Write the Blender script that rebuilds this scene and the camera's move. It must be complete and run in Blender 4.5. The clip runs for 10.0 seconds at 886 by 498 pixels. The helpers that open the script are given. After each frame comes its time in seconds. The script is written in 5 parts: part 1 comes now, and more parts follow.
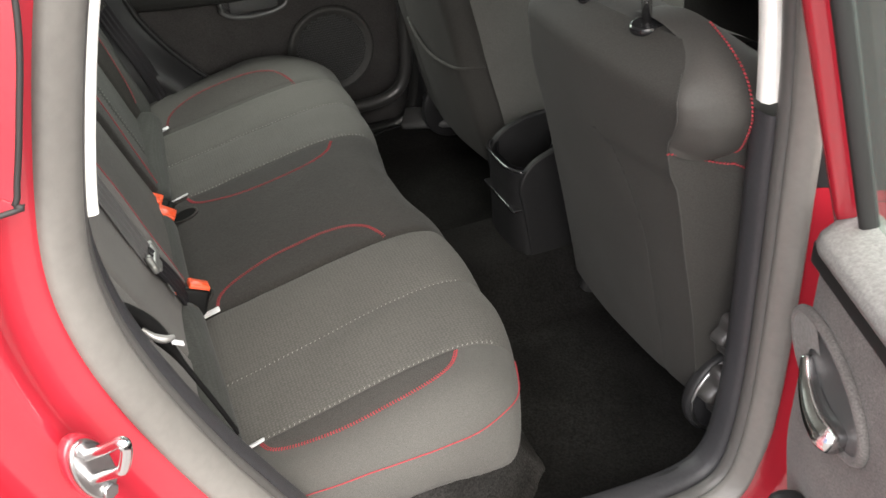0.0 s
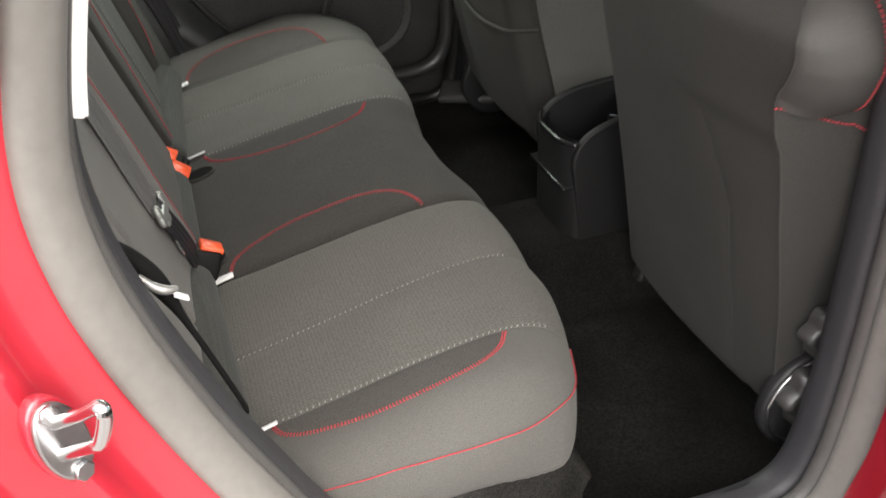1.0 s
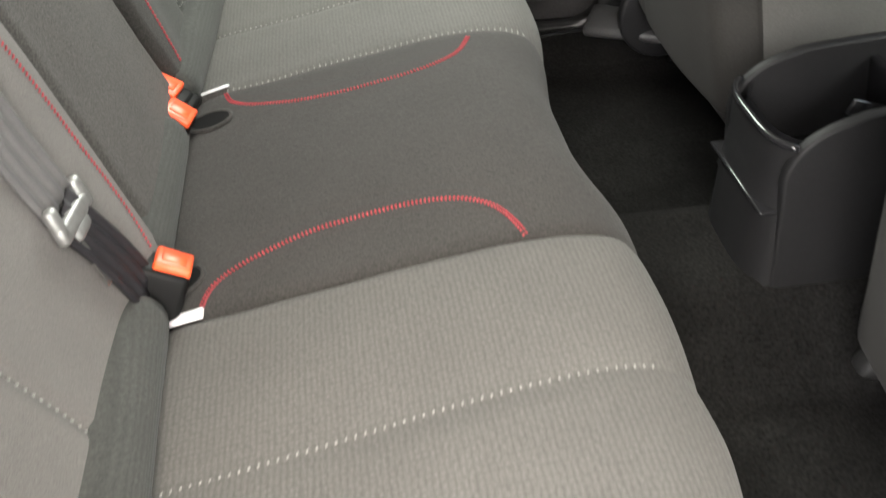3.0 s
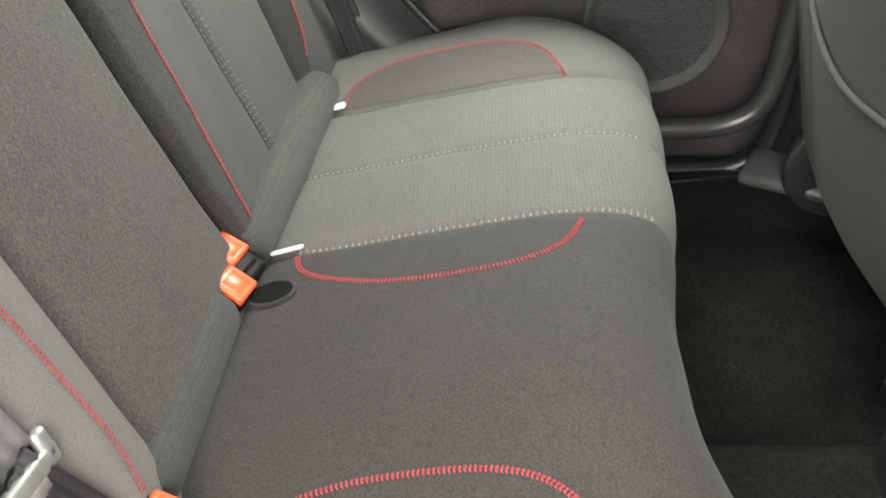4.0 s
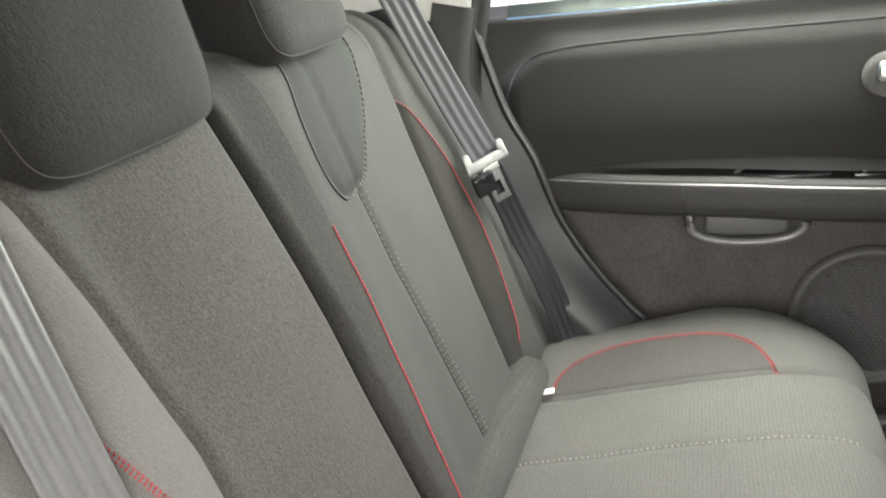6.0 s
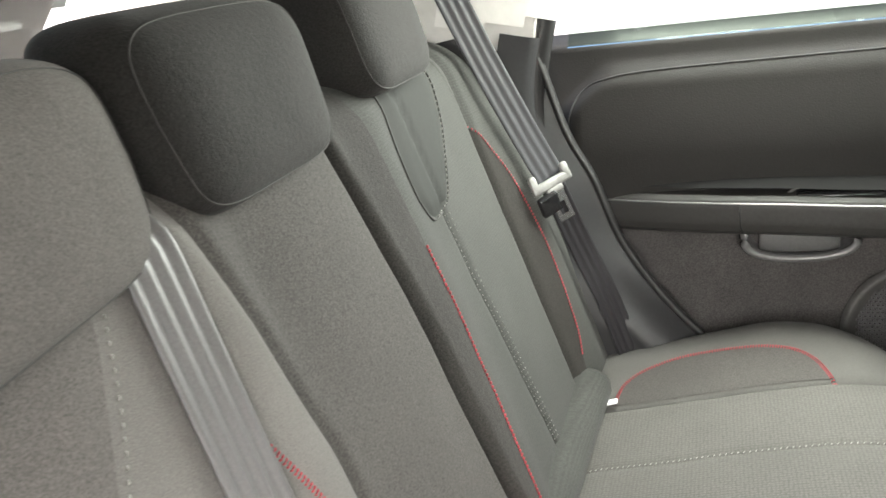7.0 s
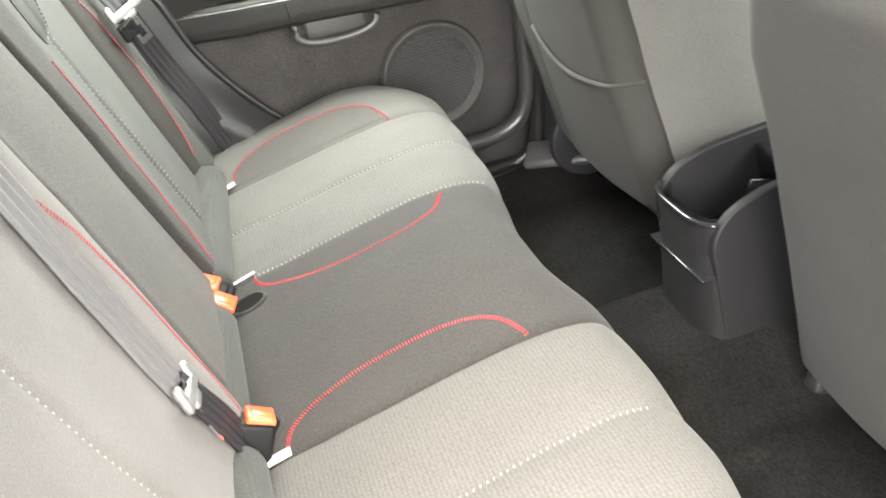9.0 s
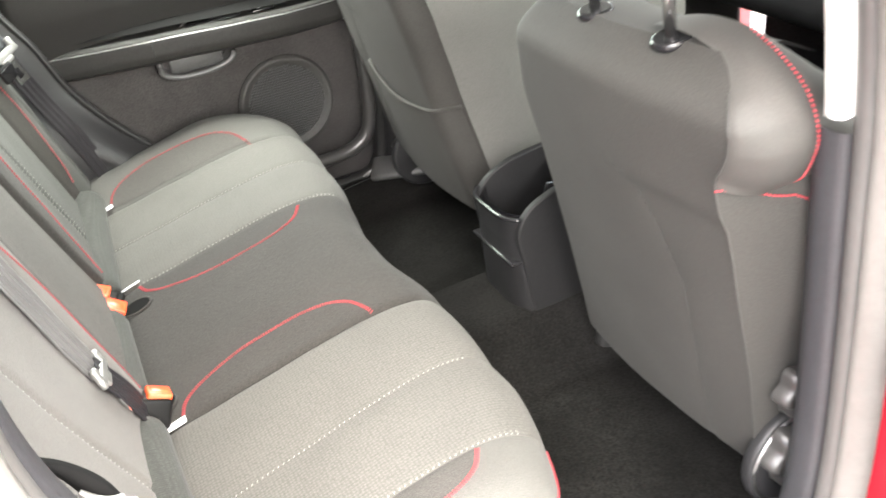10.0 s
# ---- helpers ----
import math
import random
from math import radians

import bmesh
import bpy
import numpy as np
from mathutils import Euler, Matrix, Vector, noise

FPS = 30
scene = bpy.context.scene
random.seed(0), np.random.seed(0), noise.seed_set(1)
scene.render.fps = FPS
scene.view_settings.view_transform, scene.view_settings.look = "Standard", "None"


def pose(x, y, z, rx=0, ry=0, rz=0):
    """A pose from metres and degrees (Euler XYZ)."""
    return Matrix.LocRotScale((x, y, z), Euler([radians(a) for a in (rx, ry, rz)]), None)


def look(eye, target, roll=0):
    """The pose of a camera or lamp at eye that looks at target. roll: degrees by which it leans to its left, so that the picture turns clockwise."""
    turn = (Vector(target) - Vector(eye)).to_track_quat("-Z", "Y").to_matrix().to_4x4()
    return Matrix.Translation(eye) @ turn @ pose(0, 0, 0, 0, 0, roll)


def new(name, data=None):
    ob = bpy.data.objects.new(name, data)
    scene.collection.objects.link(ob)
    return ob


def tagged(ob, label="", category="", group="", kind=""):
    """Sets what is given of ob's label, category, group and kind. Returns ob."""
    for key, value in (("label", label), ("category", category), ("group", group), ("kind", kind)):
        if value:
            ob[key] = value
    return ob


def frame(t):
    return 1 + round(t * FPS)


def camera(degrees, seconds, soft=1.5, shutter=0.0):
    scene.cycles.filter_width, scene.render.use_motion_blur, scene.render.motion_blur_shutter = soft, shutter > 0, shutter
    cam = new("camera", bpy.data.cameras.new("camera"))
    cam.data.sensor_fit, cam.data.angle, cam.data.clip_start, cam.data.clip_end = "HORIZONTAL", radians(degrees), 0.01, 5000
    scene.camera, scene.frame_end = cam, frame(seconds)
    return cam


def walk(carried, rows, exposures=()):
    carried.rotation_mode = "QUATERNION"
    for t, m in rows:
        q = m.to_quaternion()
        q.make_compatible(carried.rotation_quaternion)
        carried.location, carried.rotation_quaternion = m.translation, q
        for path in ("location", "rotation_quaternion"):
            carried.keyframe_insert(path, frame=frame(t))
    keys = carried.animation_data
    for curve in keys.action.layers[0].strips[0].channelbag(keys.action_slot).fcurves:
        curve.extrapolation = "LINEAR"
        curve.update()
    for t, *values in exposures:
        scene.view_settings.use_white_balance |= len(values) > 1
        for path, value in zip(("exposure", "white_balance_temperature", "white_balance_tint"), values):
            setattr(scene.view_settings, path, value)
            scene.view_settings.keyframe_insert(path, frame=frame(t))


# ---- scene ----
cam = camera(53.6, 10.0, 1.5, 0.35)
PATH = [
    (0, (0.01, -1.425, 1.426), (0.531, 0.147, 0.304), -5.1),
    (0.5, (0.009, -1.423, 1.359), (0.489, 0.202, 0.296), -3.8),
    (1, (0.001, -1.3, 1.293), (0.493, 0.286, 0.179), -2.7),
    (1.5, (0.078, -1.148, 1.18), (0.515, 0.334, -0.09), -1.0),
    (2, (0.143, -1.006, 1.079), (0.485, 0.48, -0.215), -0.7),
    (2.2, (0.148, -0.974, 1.068), (0.439, 0.525, -0.225), -1.2),
    (3.3, (0.191, -0.701, 1.113), (0.309, 0.843, -0.153), -1.4),
    (3.5, (0.216, -0.634, 1.113), (0.261, 0.936, -0.125), -1.6),
    (4, (0.245, -0.557, 1.123), (0.103, 1.05, -0.058), -2.9),
    (4.5, (0.261, -0.535, 1.145), (-0.024, 1.12, 0.059), -5.8),
    (5, (0.251, -0.533, 1.166), (-0.12, 1.181, 0.206), -6.4),
    (5.5, (0.234, -0.556, 1.196), (-0.232, 1.21, 0.381), -6.7),
    (6, (0.23, -0.579, 1.21), (-0.335, 1.217, 0.535), -6.9),
    (6.2, (0.227, -0.587, 1.219), (-0.376, 1.212, 0.587), -6.9),
    (7.3, (0.143, -0.702, 1.243), (-0.449, 1.099, 0.607), -8.0),
    (7.5, (0.117, -0.733, 1.242), (-0.348, 1.085, 0.55), -8.0),
    (8, (0.091, -0.818, 1.224), (-0.013, 0.995, 0.385), -8.7),
    (8.5, (0.075, -0.905, 1.221), (0.273, 0.832, 0.251), -9.5),
    (9, (0.085, -0.978, 1.229), (0.411, 0.706, 0.2), -11.3),
    (9.5, (0.069, -1.111, 1.247), (0.519, 0.532, 0.2), -11.0),
    (10, (0.041, -1.224, 1.353), (0.656, 0.359, 0.297), -9.2),
]
walk(cam, [(t, look(eye, target, roll)) for t, eye, target, roll in PATH], [(0.0, 1.15), (1.5, 1.06), (2.0, 1.58), (3.5, 2.25), (4.0, 2.52), (4.5, 3.00), (5.5, 3.10), (6.0, 2.60), (7.5, 2.48), (8.0, 2.30), (8.5, 2.80), (9.0, 3.25), (9.5, 3.30), (10.0, 3.05)])

# ---- light ----
world = bpy.data.worlds.new("sky")
scene.world = world
world.use_nodes = True
wn = world.node_tree.nodes
sky = wn.new("ShaderNodeTexSky")
sky.sky_type = "NISHITA"
sky.sun_disc = False
sky.sun_elevation, sky.sun_rotation = radians(50), radians(181)
sky.air_density, sky.dust_density, sky.ozone_density = 1.0, 4.0, 1.0
wn["Background"].inputs["Strength"].default_value = 0.15
world.node_tree.links.new(sky.outputs["Color"], wn["Background"].inputs["Color"])
sun = new("sun", bpy.data.lights.new("sun", "SUN"))
sun.data.energy, sun.data.angle, sun.data.color = 6.0, radians(105), (1.0, 0.94, 0.88)
sun.matrix_world = look((0.13, -3.80, 5.15), (0.2, 0, 0.6))


def window_light(name, at, target, wide, high, watts, color):
    """Sky light that comes in through a window's opening."""
    lamp = new(name, bpy.data.lights.new(name, "AREA"))
    lamp.data.shape, lamp.data.size, lamp.data.size_y = "RECTANGLE", wide, high
    lamp.data.energy, lamp.data.color = watts, color
    lamp.matrix_world = look(at, target)
    return lamp


window_light("light_far_rear", (0.30, 0.74, 1.23), (0.28, 0.0, 0.78), 0.56, 0.26, 4.0, (0.97, 1.0, 0.91))
window_light("light_far_front", (1.15, 0.74, 1.23), (1.0, 0.0, 0.9), 0.75, 0.26, 1.0, (1.0, 0.98, 0.90))
window_light("light_near_front", (1.15, -0.74, 1.23), (0.80, 0.15, 0.75), 0.75, 0.26, 3.0, (1.0, 0.97, 0.92))
window_light("light_windscreen", (1.72, 0.0, 1.22), (0.2, 0.0, 0.8), 1.1, 0.40, 0.6, (1.0, 0.96, 0.90))
window_light("light_tailgate", (-0.84, 0.0, 1.22), (0.3, 0.0, 0.9), 1.0, 0.40, 0.15, (1.0, 0.97, 0.90))


# ---- materials ----
def material(name, color, rough=0.6, metal=0.0, grain=0.0, grain_scale=60.0, blotch=0.0, blotch_scale=6.0,
             bump=0.0, bump_scale=300.0, sheen=0.0, coat=0.0, pattern="noise", spec=0.5, stretch=(1, 1, 1), upright=False):
    m = bpy.data.materials.new(name)
    m.use_nodes = True
    t = m.node_tree
    n, l = t.nodes, t.links
    b = n["Principled BSDF"]
    b.inputs["Roughness"].default_value = rough
    b.inputs["Metallic"].default_value = metal
    b.inputs["Specular IOR Level"].default_value = spec
    b.inputs["Sheen Weight"].default_value = sheen
    b.inputs["Sheen Roughness"].default_value = 0.5
    b.inputs["Coat Weight"].default_value = coat
    b.inputs["Coat Roughness"].default_value = 0.04
    co = n.new("ShaderNodeTexCoord")
    mp = n.new("ShaderNodeMapping")
    mp.inputs["Scale"].default_value = stretch
    mp.inputs["Rotation"].default_value = (0, radians(90) if upright else 0, 0)
    l.new(co.outputs["Object"], mp.inputs["Vector"])
    base = n.new("ShaderNodeRGB")
    base.outputs[0].default_value = (*color, 1)
    last = base.outputs[0]
    for amount, scale, detail in ((grain, grain_scale, 3.0), (blotch, blotch_scale, 4.0)):
        if amount > 0:
            tex = n.new("ShaderNodeTexNoise")
            tex.inputs["Scale"].default_value = scale
            tex.inputs["Detail"].default_value = detail
            l.new(mp.outputs[0], tex.inputs["Vector"])
            rng = n.new("ShaderNodeMapRange")
            rng.inputs["From Min"].default_value, rng.inputs["From Max"].default_value = 0.3, 0.7
            rng.inputs["To Min"].default_value, rng.inputs["To Max"].default_value = 1 - amount, 1 + amount
            l.new(tex.outputs["Fac"], rng.inputs["Value"])
            mul = n.new("ShaderNodeVectorMath")
            mul.operation = "SCALE"
            l.new(last, mul.inputs[0])
            l.new(rng.outputs[0], mul.inputs["Scale"])
            last = mul.outputs[0]
    if bump > 0:
        bp = n.new("ShaderNodeBump")
        bp.inputs["Strength"].default_value = bump
        bp.inputs["Distance"].default_value = 0.001
        if pattern == "cells":
            tex = n.new("ShaderNodeTexVoronoi")
            tex.voronoi_dimensions = "2D"
            tex.inputs["Scale"].default_value = bump_scale
            tex.inputs["Randomness"].default_value = 0.3
            height = tex.outputs["Distance"]
            rng = n.new("ShaderNodeMapRange")
            rng.inputs["From Min"].default_value, rng.inputs["From Max"].default_value = 0.1, 0.6
            rng.inputs["To Min"].default_value, rng.inputs["To Max"].default_value = 1.16, 0.80
            l.new(height, rng.inputs["Value"])
            mul = n.new("ShaderNodeVectorMath")
            mul.operation = "SCALE"
            l.new(last, mul.inputs[0])
            l.new(rng.outputs[0], mul.inputs["Scale"])
            last = mul.outputs[0]
        elif pattern == "weave":
            w1, w2 = n.new("ShaderNodeTexNoise"), n.new("ShaderNodeTexNoise")
            w1.inputs["Scale"].default_value = bump_scale * 0.45
            w2.inputs["Scale"].default_value = bump_scale * 1.7
            l.new(mp.outputs[0], w2.inputs["Vector"])
            add = n.new("ShaderNodeMath")
            l.new(w1.outputs["Fac"], add.inputs[0])
            l.new(w2.outputs["Fac"], add.inputs[1])
            tex, height = w1, add.outputs[0]
        else:
            tex = n.new("ShaderNodeTexNoise")
            tex.inputs["Scale"].default_value = bump_scale
            tex.inputs["Detail"].default_value = 3.0
            height = tex.outputs["Fac"]
        l.new(mp.outputs[0], tex.inputs["Vector"])
        l.new(height, bp.inputs["Height"])
        l.new(bp.outputs[0], b.inputs["Normal"])
    l.new(last, b.inputs["Base Color"])
    return m


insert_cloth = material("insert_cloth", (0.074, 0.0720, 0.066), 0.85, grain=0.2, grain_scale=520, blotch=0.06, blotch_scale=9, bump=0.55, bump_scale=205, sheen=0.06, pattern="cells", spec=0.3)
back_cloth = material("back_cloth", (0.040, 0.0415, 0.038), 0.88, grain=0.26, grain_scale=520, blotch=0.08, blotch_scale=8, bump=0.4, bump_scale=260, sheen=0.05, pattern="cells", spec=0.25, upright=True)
# Near backrest panels: doorway light put into a paler, pinker cloth colour
lit_back_cloth = material("lit_back_cloth", (0.115, 0.108, 0.101), 0.85, grain=0.28, grain_scale=900, blotch=0.08, blotch_scale=8, bump=0.5, bump_scale=420, sheen=0.06, pattern="weave", spec=0.3)
plain_cloth = material("plain_cloth", (0.069, 0.068, 0.063), 0.85, grain=0.26, grain_scale=900, blotch=0.08, blotch_scale=8, bump=0.5, bump_scale=420, sheen=0.06, pattern="weave", spec=0.3)
back_centre_cloth = material("back_centre_cloth", (0.049, 0.0455, 0.0415), 0.88, grain=0.5, grain_scale=520, blotch=0.08, blotch_scale=7, bump=0.55, bump_scale=380, sheen=0.05, pattern="weave", spec=0.3)
centre_cloth = material("centre_cloth", (0.0255, 0.0238, 0.0217), 0.88, grain=0.50, grain_scale=520, blotch=0.08, blotch_scale=7, bump=0.55, bump_scale=380, sheen=0.05, pattern="weave", spec=0.3)
dark_insert = material("dark_insert", (0.050, 0.0475, 0.044), 0.88, grain=0.4, grain_scale=620, blotch=0.08, blotch_scale=7, bump=0.45, bump_scale=420, sheen=0.03, pattern="weave", spec=0.3)
seat_back_cloth = material("seat_back_cloth", (0.0295, 0.0283, 0.0260), 0.8, grain=0.24, grain_scale=520, blotch=0.10, blotch_scale=6, bump=0.4, bump_scale=520, sheen=0.02, spec=0.3)
carpet = material("carpet", (0.0090, 0.0087, 0.0083), 0.95, grain=0.5, grain_scale=240, blotch=0.45, blotch_scale=6, bump=1.0, bump_scale=380, sheen=0.0, spec=0.05)
plinth_carpet = material("plinth_carpet", (0.030, 0.029, 0.028), 0.95, grain=0.5, grain_scale=300, blotch=0.3, blotch_scale=14, bump=1.0, bump_scale=420, spec=0.05)
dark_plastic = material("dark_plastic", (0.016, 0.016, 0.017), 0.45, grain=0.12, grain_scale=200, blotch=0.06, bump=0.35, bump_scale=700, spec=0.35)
# Near lower trim: dark plastic with the sky's light put into its colour
lit_trim_plastic = material("lit_trim_plastic", (0.036, 0.036, 0.039), 0.45, grain=0.12, grain_scale=200, blotch=0.08, bump=0.35, bump_scale=700, spec=0.35)
arm_plastic = material("arm_plastic", (0.020, 0.0195, 0.0185), 0.55, grain=0.18, grain_scale=160, blotch=0.1, blotch_scale=5, bump=0.4, bump_scale=520, spec=0.4)
console_plastic = material("console_plastic", (0.011, 0.011, 0.0115), 0.55, grain=0.12, grain_scale=200, blotch=0.1, blotch_scale=9, bump=0.4, bump_scale=620, spec=0.25)
patch_cloth = material("patch_cloth", (0.021, 0.0225, 0.0205), 0.85, grain=0.2, grain_scale=700, blotch=0.06, bump=0.3, bump_scale=600, spec=0.25)
dark_bolster = material("dark_bolster", (0.022, 0.0205, 0.0185), 0.88, grain=0.4, grain_scale=520, blotch=0.08, blotch_scale=7, bump=0.4, bump_scale=380, pattern="weave", spec=0.25)
soft_plastic = material("soft_plastic", (0.040, 0.039, 0.037), 0.6, grain=0.18, grain_scale=160, blotch=0.1, blotch_scale=5, bump=0.5, bump_scale=520)
gloss_black = material("gloss_black", (0.012, 0.012, 0.013), 0.15, blotch=0.1)
# Open door's felt: felt_trim made paler, outdoor light put into its colour
lit_door_felt = material("lit_door_felt", (0.120, 0.112, 0.107), 0.9, grain=0.3, grain_scale=420, blotch=0.15, blotch_scale=16, bump=0.6, bump_scale=600, sheen=0.1, spec=0.2)
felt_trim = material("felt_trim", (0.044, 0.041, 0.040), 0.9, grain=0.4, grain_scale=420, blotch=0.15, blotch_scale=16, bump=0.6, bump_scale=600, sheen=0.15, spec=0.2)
# Head restraint cloth in two tones: doorway light and shade put into the colour
near_lit_cloth = material("near_lit_cloth", (0.084, 0.077, 0.072), 0.88, grain=0.4, grain_scale=620, blotch=0.08, blotch_scale=7, bump=0.4, bump_scale=480, sheen=0.05, pattern="weave", spec=0.25)
shaded_headrest_cloth = material("shaded_headrest_cloth", (0.0155, 0.0145, 0.0135), 0.88, grain=0.45, grain_scale=520, blotch=0.08, blotch_scale=7, bump=0.5, bump_scale=380, sheen=0.05, pattern="weave", spec=0.25)
leather_pad = material("leather_pad", (0.0095, 0.0088, 0.0080), 0.58, grain=0.1, grain_scale=240, blotch=0.06, bump=0.4, bump_scale=380, spec=0.18)
ledge_plastic = material("ledge_plastic", (0.20, 0.197, 0.19), 0.6, grain=0.18, grain_scale=260, blotch=0.06, bump=0.5, bump_scale=420)
sill_plastic = material("sill_plastic", (0.07, 0.07, 0.07), 0.38, grain=0.1, grain_scale=200, blotch=0.08, bump=0.3, bump_scale=600)
pull_gloss = material("pull_gloss", (0.085, 0.085, 0.085), 0.25, grain=0.1, grain_scale=200, blotch=0.08, bump=0.2, bump_scale=600)
buckle_black = material("buckle_black", (0.005, 0.005, 0.005), 0.5, grain=0.1, grain_scale=300, blotch=0.1, spec=0.12)
dull_metal = material("dull_metal", (0.30, 0.30, 0.29), 0.5, metal=0.75, grain=0.12, grain_scale=120, blotch=0.15, blotch_scale=40, bump=0.2, bump_scale=300)
wing_hide = material("wing_hide", (0.042, 0.040, 0.037), 0.72, grain=0.1, grain_scale=400, blotch=0.08, blotch_scale=10, bump=0.3, bump_scale=500)
# Near-black for hollows and gaps: their shade put into the colour
hollow_shade = material("hollow_shade", (0.006, 0.006, 0.006), 0.9, blotch=0.1, spec=0.1)
light_trim = material("light_trim", (0.76, 0.75, 0.72), 0.7, grain=0.04, blotch=0.04, bump=0.2, bump_scale=500)
rubber = material("rubber", (0.145, 0.140, 0.130), 0.42, grain=0.06, grain_scale=90, blotch=0.05, blotch_scale=10, bump=0.2, bump_scale=240)
gasket_rubber = material("gasket_rubber", (0.016, 0.016, 0.016), 0.28, blotch=0.1, bump=0.1)
seal_dark = material("seal_dark", (0.040, 0.039, 0.038), 0.30, grain=0.06, grain_scale=90, blotch=0.08, blotch_scale=10, bump=0.15, bump_scale=240)
quarter_plastic = material("quarter_plastic", (0.018, 0.018, 0.019), 0.40, grain=0.1, grain_scale=220, blotch=0.08, bump=0.25, bump_scale=600, spec=0.4)
lip_rubber = material("lip_rubber", (0.075, 0.073, 0.070), 0.45, grain=0.06, grain_scale=90, blotch=0.06, blotch_scale=10, bump=0.2, bump_scale=240)
black_rubber = material("black_rubber", (0.012, 0.012, 0.012), 0.6, blotch=0.1, bump=0.2)
red_paint = material("red_paint", (0.33, 0.016, 0.028), 0.25, blotch=0.04, blotch_scale=4, coat=1.0)
chrome = material("chrome", (0.72, 0.72, 0.72), 0.16, metal=1.0, blotch=0.05)
satin_metal = material("satin_metal", (0.45, 0.45, 0.45), 0.32, metal=1.0, grain=0.08, blotch=0.05)
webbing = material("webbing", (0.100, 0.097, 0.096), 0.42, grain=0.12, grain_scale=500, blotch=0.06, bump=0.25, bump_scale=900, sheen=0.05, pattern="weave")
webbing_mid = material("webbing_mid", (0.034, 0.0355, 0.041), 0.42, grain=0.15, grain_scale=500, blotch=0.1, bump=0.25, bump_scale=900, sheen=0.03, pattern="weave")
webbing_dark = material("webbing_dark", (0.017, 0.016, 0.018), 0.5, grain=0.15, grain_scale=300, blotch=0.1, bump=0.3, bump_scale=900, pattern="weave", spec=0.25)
buckle_red = material("buckle_red", (0.85, 0.095, 0.025), 0.4, grain=0.05, blotch=0.08, blotch_scale=60)
tag_white = material("tag_white", (0.68, 0.68, 0.70), 0.7, grain=0.06, blotch=0.06, blotch_scale=60)
red_thread = material("red_thread", (0.30, 0.028, 0.038), 0.7, grain=0.2, grain_scale=600)
white_thread = material("white_thread", (0.26, 0.26, 0.24), 0.7, grain=0.2, grain_scale=600)
dark_thread = material("dark_thread", (0.035, 0.034, 0.032), 0.8, grain=0.2, grain_scale=600)
asphalt = material("asphalt", (0.20, 0.193, 0.182), 0.9, grain=0.25, grain_scale=60, blotch=0.2, blotch_scale=0.6, bump=0.6, bump_scale=90)
headliner_cloth = material("headliner_cloth", (0.38, 0.37, 0.35), 0.9, grain=0.05, grain_scale=300, blotch=0.04, bump=0.3)


def glass_material(name, tint, sky_sheen=0.0):
    """Thin clear pane: lets light straight through and mirrors a little of it, more at a slant; a pale diffuse film
    paints in reflected sky.
    """
    m = bpy.data.materials.new(name)
    m.use_nodes = True
    n, l = m.node_tree.nodes, m.node_tree.links
    n.remove(n["Principled BSDF"])
    clear, gloss, mix, fres = n.new("ShaderNodeBsdfTransparent"), n.new("ShaderNodeBsdfGlossy"), n.new("ShaderNodeMixShader"), n.new("ShaderNodeFresnel")
    clear.inputs["Color"].default_value = (*tint, 1)
    gloss.inputs["Roughness"].default_value = 0.02
    l.new(fres.outputs[0], mix.inputs[0])
    l.new(clear.outputs[0], mix.inputs[1])
    l.new(gloss.outputs[0], mix.inputs[2])
    film, over = n.new("ShaderNodeBsdfDiffuse"), n.new("ShaderNodeMixShader")
    film.inputs["Color"].default_value = (0.52, 0.60, 0.55, 1)
    over.inputs[0].default_value = sky_sheen
    l.new(mix.outputs[0], over.inputs[1])
    l.new(film.outputs[0], over.inputs[2])
    l.new(over.outputs[0], n["Material Output"].inputs["Surface"])
    return m


car_glass = glass_material("car_glass", (0.80, 0.86, 0.82))
# the last value is the painted film for sky reflected in the glass
tinted_glass = glass_material("tinted_glass", (0.60, 0.74, 0.67), 0.25)


# ---- building helpers ----
def mesh_of(name, verts, faces, smooth=True):
    me = bpy.data.meshes.new(name)
    me.from_pydata([tuple(v) for v in verts], [], faces)
    me.polygons.foreach_set("use_smooth", [smooth] * len(me.polygons))
    me.update()
    return me


def thing(name, label, category, group="", kind="", at=(0, 0, 0)):
    ob = new(name)
    ob.empty_display_size = 0.05
    ob.location = at
    return tagged(ob, label, category, group, kind)


def part(name, data, mat, parent=None, label=""):
    """One mesh object from a bmesh or a mesh given in the world's metres, under a thing or a part."""
    if isinstance(data, bmesh.types.BMesh):
        me = bpy.data.meshes.new(name)
        data.to_mesh(me)
        data.free()
    else:
        me = data
    me.materials.clear()
    me.materials.append(mat)
    ob = new(name, me)
    if parent is not None:
        ob.parent = parent
        up, base = parent, Vector()
        while up is not None:
            base += up.location
            up = up.parent
        ob.location = -base
    if label:
        ob["label"] = label
    return ob


def grid(fn, us, vs, closed_u=False, closed_v=False):
    """Verts and faces of a sheet fn(u, v)."""
    nu, nv = len(us), len(vs)
    verts = [fn(u, v) for u in us for v in vs]
    faces = []
    for i in range(nu if closed_u else nu - 1):
        for j in range(nv if closed_v else nv - 1):
            a, b = i * nv + j, ((i + 1) % nu) * nv + j
            c, d = ((i + 1) % nu) * nv + (j + 1) % nv, i * nv + (j + 1) % nv
            faces.append((a, b, c, d))
    return verts, faces


def sheet(name, fn, us, vs, **kw):
    return mesh_of(name, *grid(fn, us, vs, **kw))


def span(a, b, n):
    return [a + (b - a) * i / n for i in range(n + 1)]


